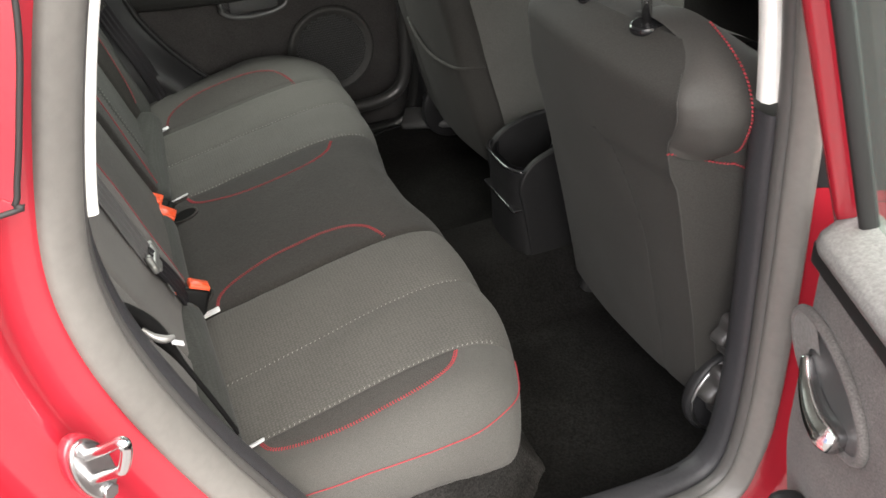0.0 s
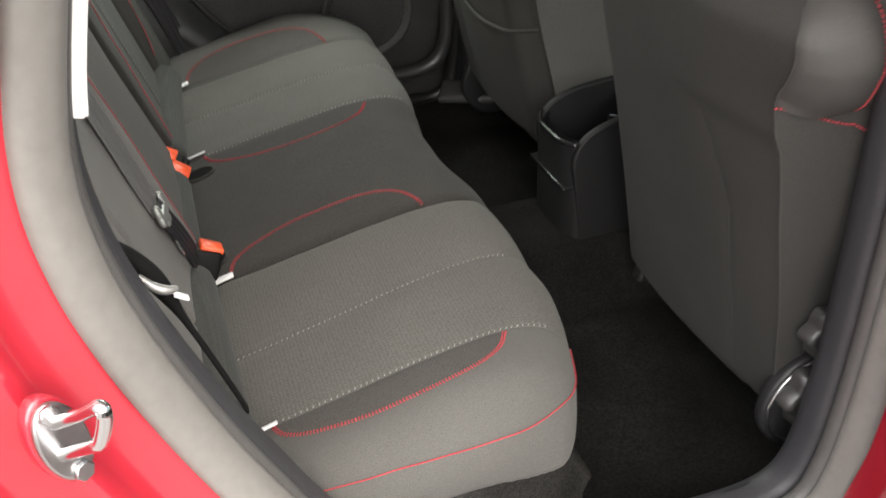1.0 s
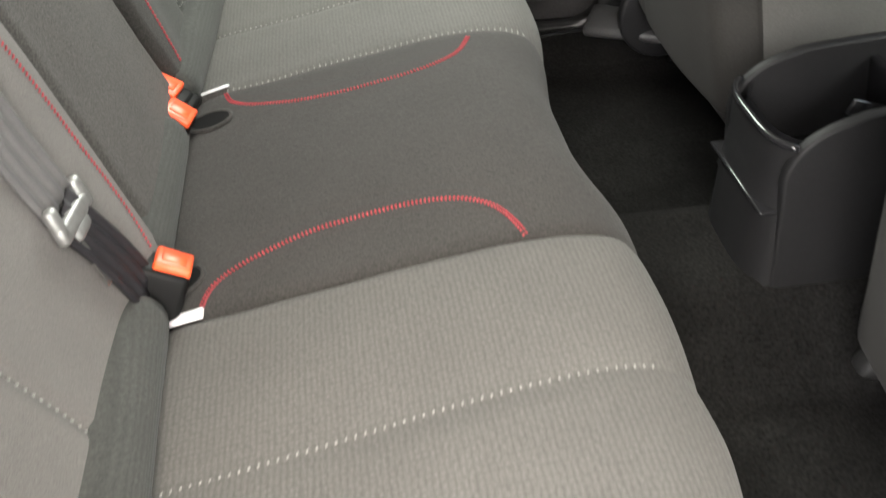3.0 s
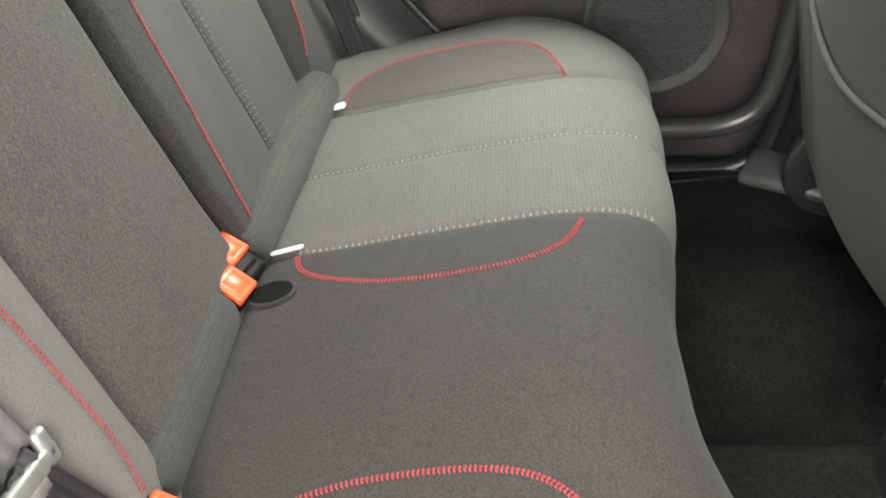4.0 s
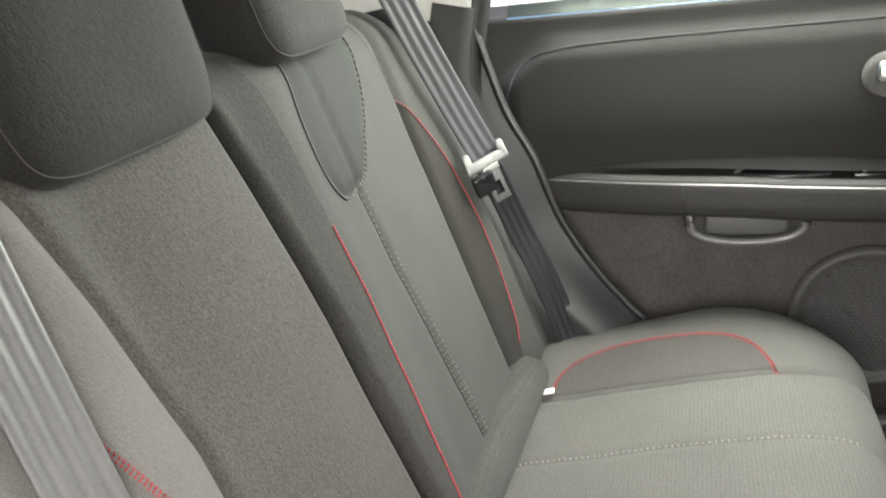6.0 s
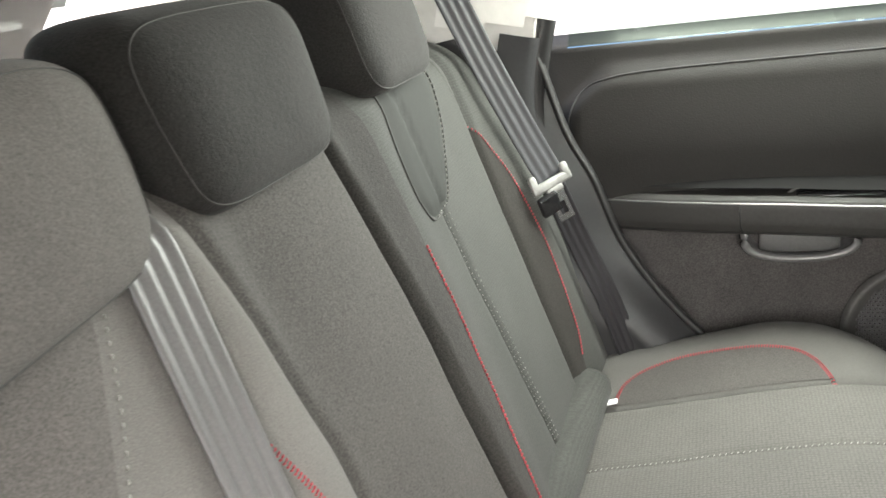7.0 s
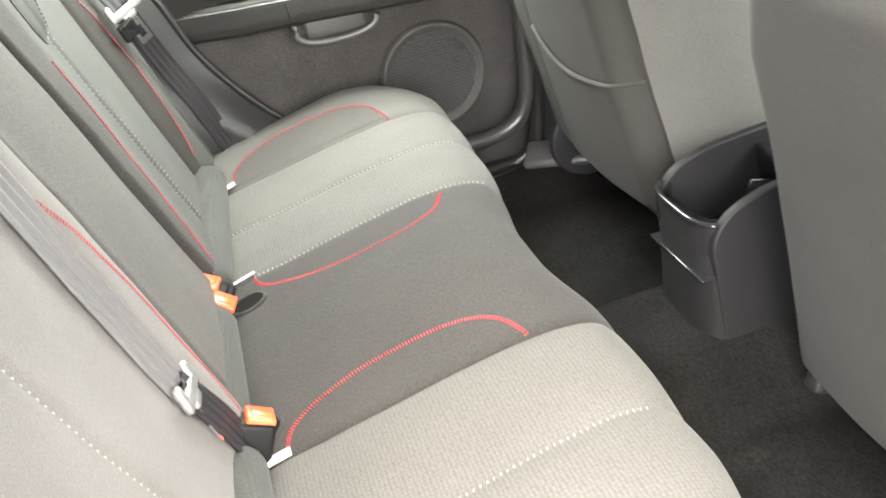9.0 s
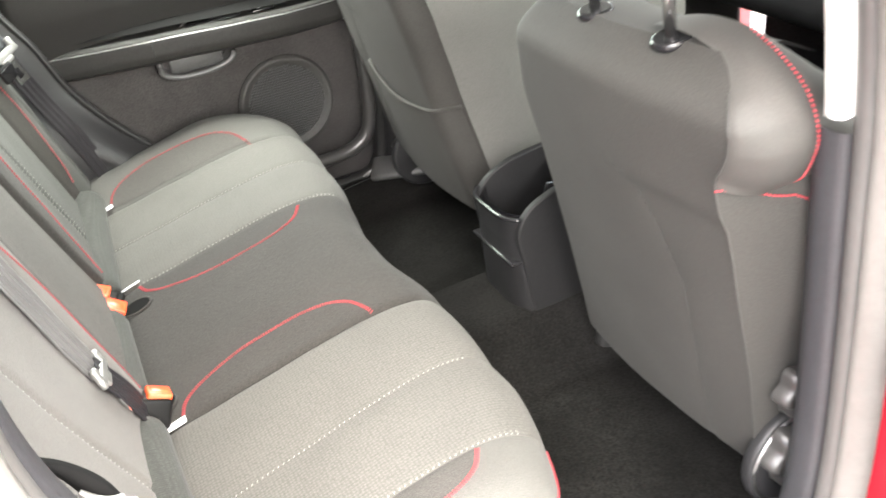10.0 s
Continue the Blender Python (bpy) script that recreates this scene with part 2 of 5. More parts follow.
def catmull(points, n=12, closed=False):
    """A smooth line through points, n steps for each stretch."""
    pts = [Vector(p) for p in points]
    k = len(pts)
    out = []
    for i in range(k if closed else k - 1):
        if closed:
            p = [pts[(i + j) % k] for j in (-1, 0, 1, 2)]
        else:
            p = [pts[max(i - 1, 0)], pts[i], pts[i + 1], pts[min(i + 2, k - 1)]]
        for s in range(n):
            t = s / n
            out.append(0.5 * ((2 * p[1]) + (p[2] - p[0]) * t + (2 * p[0] - 5 * p[1] + 4 * p[2] - p[3]) * t * t
                              + (3 * p[1] - p[0] - 3 * p[2] + p[3]) * t ** 3))
    if not closed:
        out.append(pts[-1])
    return out


def resample(pts, step):
    """Points at even steps along a line, with the way at each."""
    out, left = [], 0.0
    for a, b in zip(pts, pts[1:]):
        d = (b - a).length
        while left <= d and d > 1e-9:
            out.append((a.lerp(b, left / d), (b - a).normalized()))
            left += step
        left -= d
    return out


def tube(pts, r, sides=8, closed=False, squash=1.0, up=(0, 0, 1)):
    """Verts and faces of a round bar along a line."""
    k = len(pts)
    verts, faces = [], []
    for i, p in enumerate(pts):
        a, b = (pts[i - 1], pts[(i + 1) % k]) if closed else (pts[max(i - 1, 0)], pts[min(i + 1, k - 1)])
        way = (b - a).normalized()
        side = way.cross(Vector(up))
        side = side.normalized() if side.length > 1e-4 else way.orthogonal().normalized()
        top = side.cross(way)
        rr = r(i / max(k - 1, 1)) if callable(r) else r
        for s in range(sides):
            an = 2 * math.pi * s / sides
            verts.append(p + side * math.cos(an) * rr + top * math.sin(an) * rr * squash)
    for i in range(k if closed else k - 1):
        for s in range(sides):
            j = (i + 1) % k
            faces.append((i * sides + s, i * sides + (s + 1) % sides, j * sides + (s + 1) % sides, j * sides + s))
    if not closed:
        faces.append(tuple(range(sides))[::-1])
        faces.append(tuple((k - 1) * sides + s for s in range(sides)))
    return verts, faces


def bar(name, pts, r, mat, parent, label="", **kw):
    return part(name, mesh_of(name, *tube([Vector(p) for p in pts], r, **kw)), mat, parent, label)


def box(size, at=(0, 0, 0), turn=(0, 0, 0), bevel=0.004, segments=2):
    """A bmesh block with rounded edges; size in metres, turn in degrees."""
    bm = bmesh.new()
    bmesh.ops.create_cube(bm, size=1)
    bmesh.ops.scale(bm, vec=size, verts=bm.verts)
    if bevel > 0:
        bmesh.ops.bevel(bm, geom=bm.edges[:], offset=min(bevel, min(size) * 0.45), segments=segments, profile=0.5, affect="EDGES")
    bmesh.ops.transform(bm, matrix=pose(*at, *turn), verts=bm.verts)
    for f in bm.faces:
        f.smooth = True
    return bm


def disc(r, depth, at, turn, bevel=0.003, sides=40):
    bm = bmesh.new()
    bmesh.ops.create_cone(bm, cap_ends=True, segments=sides, radius1=r, radius2=r, depth=depth)
    if bevel > 0:
        rim = [e for e in bm.edges if len(e.link_faces) == 2 and any(len(f.verts) > 4 for f in e.link_faces)]
        bmesh.ops.bevel(bm, geom=rim, offset=bevel, segments=2, profile=0.5, affect="EDGES")
    bmesh.ops.transform(bm, matrix=pose(*at, *turn), verts=bm.verts)
    for f in bm.faces:
        f.smooth = len(f.verts) <= 4
    return bm


def smooth(a, b, x):
    t = min(max((x - a) / (b - a), 0.0), 1.0)
    return t * t * (3 - 2 * t)


def bell(x, w):
    return math.exp(-(x / w) ** 2)


def between(table, x):
    """Straight lines through a table of (x, value)."""
    if x <= table[0][0]:
        return table[0][1]
    for (a, va), (b, vb) in zip(table, table[1:]):
        if x <= b:
            return va + (vb - va) * (x - a) / (b - a)
    return table[-1][1]


def stitches(name, line, surface, mat, parent, length=0.006, gap=0.003, r=0.0009, lift=0.0012, slant=0.0, sideways=0.0, label=""):
    """A row of threads that lie on a surface(point) -> (place, normal); slant turns each thread, sideways shifts the row."""
    verts, faces = [], []
    for p, way in resample(line, length + gap):
        place, normal = surface(p)
        side = normal.cross(way).normalized()
        along = (way * math.cos(slant) + side * math.sin(slant)).normalized()
        across = normal.cross(along).normalized()
        c = place + normal * lift + side * sideways
        n0 = len(verts)
        for e, rr, hh in ((-0.5, 0.45, -0.6), (-0.25, 1, 0.2), (0.25, 1, 0.2), (0.5, 0.45, -0.6)):
            for s in range(5):
                an = 2 * math.pi * s / 5
                verts.append(c + along * e * length + across * math.cos(an) * r * rr + normal * (math.sin(an) * r * rr + hh * r))
        for k in range(3):
            for s in range(5):
                faces.append((n0 + k * 5 + s, n0 + k * 5 + (s + 1) % 5, n0 + k * 5 + 5 + (s + 1) % 5, n0 + k * 5 + 5 + s))
    return part(name, mesh_of(name, verts, faces), mat, parent, label)


def ribbon(name, line, wide, thick, mat, parent, label="", ridges=True):
    """A strap along a line of (place, width direction), with fine lengthways ridges."""
    prof = []
    k = 40
    for s in range(k + 1):
        u = -0.5 + s / k
        prof.append((u * wide, thick * (0.5 + (0.6 * math.cos(u * math.pi * 7) if ridges else 0))))
    prof += [(u, h - thick * 1.6) for u, h in reversed(prof)]
    verts, faces = [], []
    m = len(prof)
    for i, (p, w) in enumerate(line):
        a, b = line[max(i - 1, 0)][0], line[min(i + 1, len(line) - 1)][0]
        way, w = (b - a).normalized(), Vector(w).normalized()
        nrm = w.cross(way).normalized()
        w = way.cross(nrm)
        verts += [p + w * u + nrm * h for u, h in prof]
        if i:
            for s in range(m):
                faces.append(((i - 1) * m + s, (i - 1) * m + (s + 1) % m, i * m + (s + 1) % m, i * m + s))
    faces += [tuple(range(m))[::-1], tuple((len(line) - 1) * m + s for s in range(m))]
    return part(name, mesh_of(name, verts, faces), mat, parent, label)


# ---- setting: ground, floor, body shell ----
ground = part("ground", mesh_of("ground", [(-400, -400, 0), (400, -400, 0), (400, 400, 0), (-400, 400, 0)], [(0, 1, 2, 3)]), asphalt)
tagged(ground, "pale grey paving under the parked car", "ground", kind="structure")


def floor_height(x, y):
    tunnel = 0.115 * (1 - smooth(0.07, 0.17, abs(y)))
    heel = 0.0 + 0.03 * smooth(0.10, -0.2, x)
    sides = 0.05 * smooth(0.62, 0.72, abs(y))
    return 0.285 + tunnel + heel + sides + 0.003 * noise.noise((x * 9, y * 9, 0))


floor_mesh = sheet("floor", lambda x, y: (x, y, floor_height(x, y)), span(-0.1, 1.9, 100), span(-0.74, 0.76, 90))
tagged(part("floor", floor_mesh, carpet), "black carpeted car floor with a raised centre tunnel", "floor", kind="structure")

# door opening: an outline in x and z, used on both sides
OPENING = [(0.02, 1.33), (-0.025, 1.23), (-0.066, 1.10), (-0.082, 1.02), (-0.080, 0.95), (-0.066, 0.88), (-0.045, 0.81), (-0.018, 0.735),
           (0.012, 0.665), (0.045, 0.59), (0.083, 0.515), (0.135, 0.445), (0.21, 0.402), (0.31, 0.383), (0.43, 0.370), (0.54, 0.362), (0.612, 0.366), (0.650, 0.391),
           (0.667, 0.447), (0.674, 0.53), (0.675, 0.62), (0.672, 0.75), (0.668, 0.85), (0.660, 1.0), (0.642, 1.13), (0.612, 1.25), (0.56, 1.345), (0.46, 1.385),
           (0.3, 1.40), (0.12, 1.385)]
outline = catmull([(x, 0, z) for x, z in OPENING], 8, closed=True)


def ring_points(off, y):
    """The opening's outline, grown by off, at the depth y."""
    k = len(outline)
    out = []
    for i in range(k):
        way = (outline[(i + 1) % k] - outline[i - 1]).normalized()
        out.append(Vector((outline[i].x, y, outline[i].z)) + Vector((-way.z, 0, way.x)) * (off(outline[i]) if callable(off) else off) * (-1 if RING_TURN else 1))
    return out


RING_TURN = 0
mid = Vector((0.3, 0, 0.85))
RING_TURN = 1 if (ring_points(0.05, 0)[0] - mid).length < (ring_points(0, 0)[0] - mid).length else 0


def rings(name, specs, mat, parent, label="", clip=None):
    """A band lofted through rings of (offset, y)."""
    rows = [ring_points(o, y) for o, y in specs]
    k = len(outline)
    verts = [p for row in rows for p in row]
    faces = []
    for r in range(len(rows) - 1):
        for i in range(k):
            q = (r * k + i, r * k + (i + 1) % k, (r + 1) * k + (i + 1) % k, (r + 1) * k + i)
            if clip is None or all(clip(verts[v]) for v in q):
                faces.append(q)
    return part(name, mesh_of(name, verts, faces), mat, parent, label)


near_side = thing("body_side", "glossy red car body side with an open rear doorway", "car body", kind="structure", at=(0.3, -0.8, 0.3))
rings("door_frame", [(0.006, -0.732), (0.014, -0.744), (0.028, -0.753), (0.040, -0.757), (0.058, -0.763), (0.064, -0.767), (0.068, -0.776), (0.071, -0.784), (0.076, -0.789), (0.082, -0.790), (0.092, -0.787), (0.12, -0.793), (0.132, -0.803),
                     (0.140, -0.845), (0.155, -0.868), (0.20, -0.872)], red_paint, near_side, "glossy red painted door frame", clip=lambda p: p.x < 0.5 or p.z < 0.90)
rings("pillar_film", [(0.006, -0.732), (0.014, -0.742), (0.030, -0.752), (0.050, -0.768), (0.075, -0.788), (0.10, -0.80)], dark_plastic, near_side, "dark film on the door pillar", clip=lambda p: p.x > 0.5 and p.z > 0.875)


def seal_side(o):
    """The seal stands wider on the rear side of the doorway than on the pillar."""
    return lambda p: o * (1.0 - 0.35 * smooth(0.3, 0.6, p.x) - 0.25 * smooth(0.50, 0.42, p.z)) if o > 0 else o


rings("door_seal", [(seal_side(o), y) for o, y in ((0.004, -0.726), (-0.003, -0.7265), (-0.0055, -0.730), (-0.005, -0.737), (0.002, -0.747), (0.012, -0.755), (0.022, -0.759), (0.029, -0.757), (0.033, -0.748))],
      rubber, near_side, "grey rubber door seal")
rings("seal_lip", [(0.012, -0.706), (0.001, -0.704), (-0.006, -0.708), (-0.008, -0.714), (-0.0065, -0.721), (-0.002, -0.727), (0.006, -0.729)], lip_rubber, near_side, "darker inner bead of the seal")


def outer_skin(u, v):
    """Red outer skin round the doorway, from the frame's rim out to a wide rectangle."""
    p = rim[int(u) % len(rim)]
    c = Vector((0.35, -0.872, 0.85))
    d = (p - c)
    wide = 1.45 if d.z < 0.12 else 0.42
    sx, sz = wide / max(abs(d.x), 1e-6), (0.62 if d.z > 0 else 0.60) / max(abs(d.z), 1e-6)
    far_p = c + d * max(min(sx, sz), 1.0)
    if d.z < 0.12:
        far_p.z = min(far_p.z, c.z + 0.12)
    q = p.lerp(far_p, v)
    lean = max(q.z - 0.95, 0) * 0.42
    return Vector((q.x, q.y + lean - 0.02 * math.sin(min(v * 3, 1) * math.pi / 2) * (1 - smooth(0.95, 1.2, q.z)), q.z))


rim = ring_points(0.20, -0.872)
skin_verts, skin_faces = grid(outer_skin, range(len(rim)), span(0, 1, 10), closed_u=True)
skin_faces = [f for f in skin_faces if all(skin_verts[v].x < 0.5 or skin_verts[v].z < 0.985 for v in f)]
part("outer_skin", mesh_of("outer_skin", skin_verts, skin_faces), red_paint, near_side, "glossy red outer skin")

# dark lower trim between bench and doorway on both sides, light trim on the upper pillars
for side, nm in ((-1, "trim_near"), (1, "trim_far")):
    tr = thing(nm, "interior pillar trim round the rear doorway, dark below and pale above", "pillar trim", kind="structure", at=(0.2, side * 0.68, 0.35))
    low = [(0.006, -0.704), (-0.004, -0.699), (-0.007, -0.690), (-0.007, -0.672), (-0.002, -0.658), (0.010, -0.651), (0.05, -0.648), (0.16, -0.645), (0.30, -0.640)] if side < 0 else [(0.016, side * 0.700), (0.012, side * 0.690), (0.028, side * 0.676), (0.07, side * 0.666), (0.16, side * 0.655), (0.30, side * 0.650)]
    rings("lower_trim", low, lit_trim_plastic if side < 0 else dark_plastic, tr, "smooth dark plastic lower trim", clip=lambda p: p.z < ((1.046 if side < 0 else 1.12) if p.x < 0.3 else 0.97) and p.x < 0.78)
    wide = 0.006 if side < 0 else 0.0
    up = [(0.004, side * 0.704), (-0.007 - wide, side * 0.703), (-0.011 - wide, side * 0.694), (-0.009 - wide, side * 0.682), (0.035, side * 0.662), (0.09, side * 0.645), (0.16, side * 0.62)]
    if side < 0:
        deep = [(0.004, -0.704), (-0.013, -0.703), (-0.017, -0.694), (-0.017, -0.660), (-0.016, -0.600), (-0.013, -0.560), (-0.004, -0.543), (0.03, -0.538), (0.12, -0.545)]
        cover = rings("rear_pillar_trim", deep, light_trim, tr, "pale padded trim of the rear pillar", clip=lambda p: p.z > 1.042 and p.x < 0.3)
        for v in cover.data.vertices:  # the padding thins out towards the shelf
            v.co.y = -0.704 + (v.co.y + 0.704) * 0.88 * (1 - 0.55 * smooth(1.23, 1.06, v.co.z))
    rings("upper_trim", up, light_trim, tr, "pale upper pillar trim", clip=lambda p: p.z > (1.115 if p.x < 0.3 else 0.965) and (side > 0 or p.x >= 0.29))

# ---- roof, glass and the shell that closes the car ----
tagged(part("ceiling", sheet("ceiling", lambda x, y: (x, y, 1.47 - 0.09 * (y / 0.7) ** 2 - 0.05 * ((x - 0.6) / 1.0) ** 2), span(-0.65, 1.55, 30), span(-0.68, 0.68, 24)), headliner_cloth),
              "pale cloth headliner under the car roof", "ceiling", kind="structure")
tagged(part("roof_skin", sheet("roof_skin", lambda x, y: (x, y, 1.50 - 0.09 * (y / 0.7) ** 2 - 0.05 * ((x - 0.6) / 1.0) ** 2), span(-0.67, 1.57, 30), span(-0.70, 0.70, 24)), red_paint),
                   "glossy red car roof", "roof", kind="structure")


def pane(name, corners, label, mat=car_glass):
    a, b, c, d = [Vector(p) for p in corners]
    n = (b - a).cross(d - a).normalized() * 0.004
    v = [p + n * s for s in (-0.5, 0.5) for p in (a, b, c, d)]
    me = mesh_of(name, v, [(3, 2, 1, 0), (4, 5, 6, 7), (0, 1, 5, 4), (1, 2, 6, 5), (2, 3, 7, 6), (3, 0, 4, 7)], False)
    ob = tagged(part(name, me, mat), label, "window", kind="structure")
    ob.visible_shadow = False
    return ob


pane("window_rear", [(-1.05, -0.58, 1.02), (-1.05, 0.58, 1.02), (-0.66, 0.5, 1.38), (-0.66, -0.5, 1.38)], "clear tailgate window behind the bench")
pane("window_front", [(2.05, -0.62, 1.0), (2.05, 0.62, 1.0), (1.5, 0.55, 1.40), (1.5, -0.55, 1.40)], "clear car windscreen")
pane("window_far_rear", [(-0.05, 0.775, 1.075), (0.66, 0.775, 1.075), (0.60, 0.665, 1.39), (0.02, 0.665, 1.39)], "clear window of the closed rear door")
pane("window_far_front", [(0.76, 0.775, 1.06), (1.75, 0.775, 1.04), (1.45, 0.665, 1.39), (0.74, 0.665, 1.39)], "clear window of the front door")
pane("window_near_front", [(0.76, -0.775, 1.06), (1.75, -0.775, 1.04), (1.45, -0.665, 1.39), (0.74, -0.665, 1.39)], "green tinted window of the near front door", tinted_glass)

tagged(part("parcel_shelf", box((0.72, 1.28, 0.03), (-0.62, 0, 0.99), bevel=0.008), felt_trim), "dark felt parcel shelf behind the bench", "parcel shelf", kind="structure")
tagged(part("tailgate", box((0.06, 1.36, 0.7), (-1.05, 0, 0.66), bevel=0.02), dark_plastic), "dark tailgate trim at the back of the car", "tailgate", kind="structure")
tagged(part("wall_boot", box((0.9, 0.04, 0.7), (-0.62, -0.70, 0.66), bevel=0.01), felt_trim), "dark felt boot side wall", "wall", kind="structure")
tagged(part("wall_boot", box((0.9, 0.04, 0.7), (-0.62, 0.70, 0.66), bevel=0.01), felt_trim), "dark felt boot side wall", "wall", kind="structure")
tagged(part("dashboard", box((0.5, 1.36, 0.45), (1.78, 0, 0.80), (0, 8, 0), bevel=0.09, segments=4), dark_plastic), "dark plastic dashboard below the windscreen", "dashboard", kind="structure")
tagged(part("wall_front", box((0.05, 1.5, 0.8), (1.98, 0, 0.62), bevel=0.01), carpet), "dark carpeted front bulkhead", "wall", kind="structure")
for sy in (-1, 1):
    tagged(part("rear_pillar", mesh_of("rear_pillar", [(-0.10, sy * 0.70, 1.03), (-1.03, sy * 0.64, 1.0), (-0.68, sy * 0.55, 1.42), (-0.03, sy * 0.62, 1.42),
                                                             (-0.10, sy * 0.73, 1.03), (-1.05, sy * 0.68, 1.0), (-0.68, sy * 0.59, 1.44), (-0.03, sy * 0.66, 1.44)],
                                           [(0, 1, 2, 3), (4, 5, 6, 7), (0, 1, 5, 4), (1, 2, 6, 5), (2, 3, 7, 6), (3, 0, 4, 7)], False), light_trim), "pale rear quarter trim beside the shelf", "pillar trim", kind="structure")
    tagged(part("centre_pillar", mesh_of("centre_pillar", [(0.69, sy * 0.69, 0.30), (0.76, sy * 0.70, 0.30), (0.765, sy * 0.70, 1.0), (0.70, sy * 0.60, 1.42), (0.64, sy * 0.60, 1.42), (0.69, sy * 0.69, 1.0),
                                                               (0.69, sy * 0.735, 0.30), (0.76, sy * 0.735, 0.30), (0.765, sy * 0.735, 1.0), (0.70, sy * 0.635, 1.42), (0.64, sy * 0.635, 1.42), (0.69, sy * 0.735, 1.0)],
                                             [(0, 1, 2, 5), (5, 2, 3, 4), (6, 7, 8, 11), (11, 8, 9, 10), (1, 7, 8, 2), (2, 8, 9, 3), (0, 6, 11, 5), (5, 11, 10, 4)], False), dark_plastic), "dark plastic lower trim of the centre pillar", "pillar trim", kind="structure")
    tagged(part("front_door_panel", box((1.1, 0.10, 0.75), (1.32, sy * 0.79, 0.67), bevel=0.03), soft_plastic), "dark trim of the front door beside the front seat", "door", kind="structure")

# ---- rear bench ----
PROFILE = catmull([(-0.050, 0, 0.505), (-0.030, 0, 0.535), (0.0, 0, 0.551), (0.06, 0, 0.563), (0.14, 0, 0.580), (0.22, 0, 0.597), (0.30, 0, 0.610), (0.355, 0, 0.612), (0.392, 0, 0.602),
                   (0.415, 0, 0.582), (0.427, 0, 0.552), (0.424, 0, 0.51), (0.406, 0, 0.45), (0.380, 0, 0.40), (0.36, 0, 0.35), (0.35, 0, 0.29)], 6)


def front_edge(y):
    """How far forward the cushion reaches at a station across; past the ends the corner rounds off."""
    a = abs(y)
    e = 0.417 + (0.017 * smooth(0.05, 0.30, a) + 0.016 * smooth(0.10, 0.50, y) if y > 0 else 0.016 * smooth(0.02, 0.16, a) - 0.006 * smooth(0.20, 0.45, a))
    if y > 0:
        return e - 2.0 * max(min(a, 0.78) - 0.595, 0) ** 1.6
    return e - 0.62 * max(min(a, 0.80) - 0.42, 0) ** 1.5


SEAMS = (0.527, 0.371, 0.206, -0.203, -0.368, -0.531)


def near_seam(x):
    """The middle seam of the near seat runs a little aslant."""
    return -0.390 + 0.055 * max(min(x, 0.4), 0)


def cushion(w, s):
    """The bench cushion: w runs across (past the ends it turns down), s = 0..1 along the profile from the back to the floor."""
    sgn, a = (1, abs(w)) if w >= 0 else (-1, abs(w))
    start, rad = (0.682, 0.075) if w >= 0 else (0.596, 0.075)
    drop = 0.0
    if a > start:
        e = (a - start) / rad
        if e < math.pi / 2:
            a, drop = start + rad * math.sin(e), rad * (1 - math.cos(e))
        else:
            drop = rad + (e - math.pi / 2) * rad
            a = start + rad - 0.35 * max(drop - rad - 0.02, 0)
    y = sgn * a
    f = s * (len(PROFILE) - 1)
    i = min(int(f), len(PROFILE) - 2)
    p = PROFILE[i].lerp(PROFILE[i + 1], f - i)
    x = p.x + (front_edge(w) - 0.433) * smooth(0.0, 0.40, p.x)
    z = p.z
    top = smooth(0.30, 0.55, z)
    puff = 0.0
    for c, wide, h in ((0.449, 0.156, 0.0035), (0.288, 0.165, 0.0035), (0.0, 0.41, 0.006), (-0.285, 0.165, 0.0035), (-0.45, 0.163, 0.0035)):
        t = (y - c) / (wide / 2)
        if abs(t) < 1:
            puff += h * (1 - t * t)
    puff += (0.034 * bell(y - 0.645, 0.085) * (1 - 0.7 * smooth(0.25, 0.42, p.x)) if y > 0 else 0.014 * bell(y + 0.60, 0.07))
    for sy, depth in zip(SEAMS, (0.006, 0.0022, 0.003, 0.006, 0.0022, 0.003)):
        puff -= depth * (1 - 0.75 * smooth(0.36, 0.41, x)) * bell(y - (near_seam(p.x) if sy == -0.368 else sy), 0.006)
    puff -= 0.010 * (1 - smooth(0.05, 0.20, abs(y))) * smooth(0.36, 0.42, x)
    z2 = z + puff * top
    x2 = x + (min(puff, 0.004) * 0.8 if p.x > 0.3 else 0) * (1 - smooth(0.58, 0.60, z))
    z2 += 0.0012 * noise.noise((x * 16, y * 16, z * 16)) - drop
    under = min(max(0.535 - z2, 0), 0.10)
    t = smooth(0.48, 0.60, -y)
    return Vector((x2 - 4.5 * under ** 2 * t, y + 4.0 * under ** 2 * t, max(z2, 0.45 + 0.058 * smooth(0.40, 0.53, -y))))


def cushion_at(x, y):
    """The place and normal on the cushion's top at x, y."""
    lo, hi = 0.0, 0.66
    for _ in range(24):
        m = (lo + hi) / 2
        if cushion(y, m).x < x:
            lo = m
        else:
            hi = m
    s = (lo + hi) / 2
    p, a, b = cushion(y, s), cushion(y, s + 0.004), cushion(y + 0.002, s)
    n = (a - p).cross(b - p).normalized()
    return p, n if n.z > 0 else -n


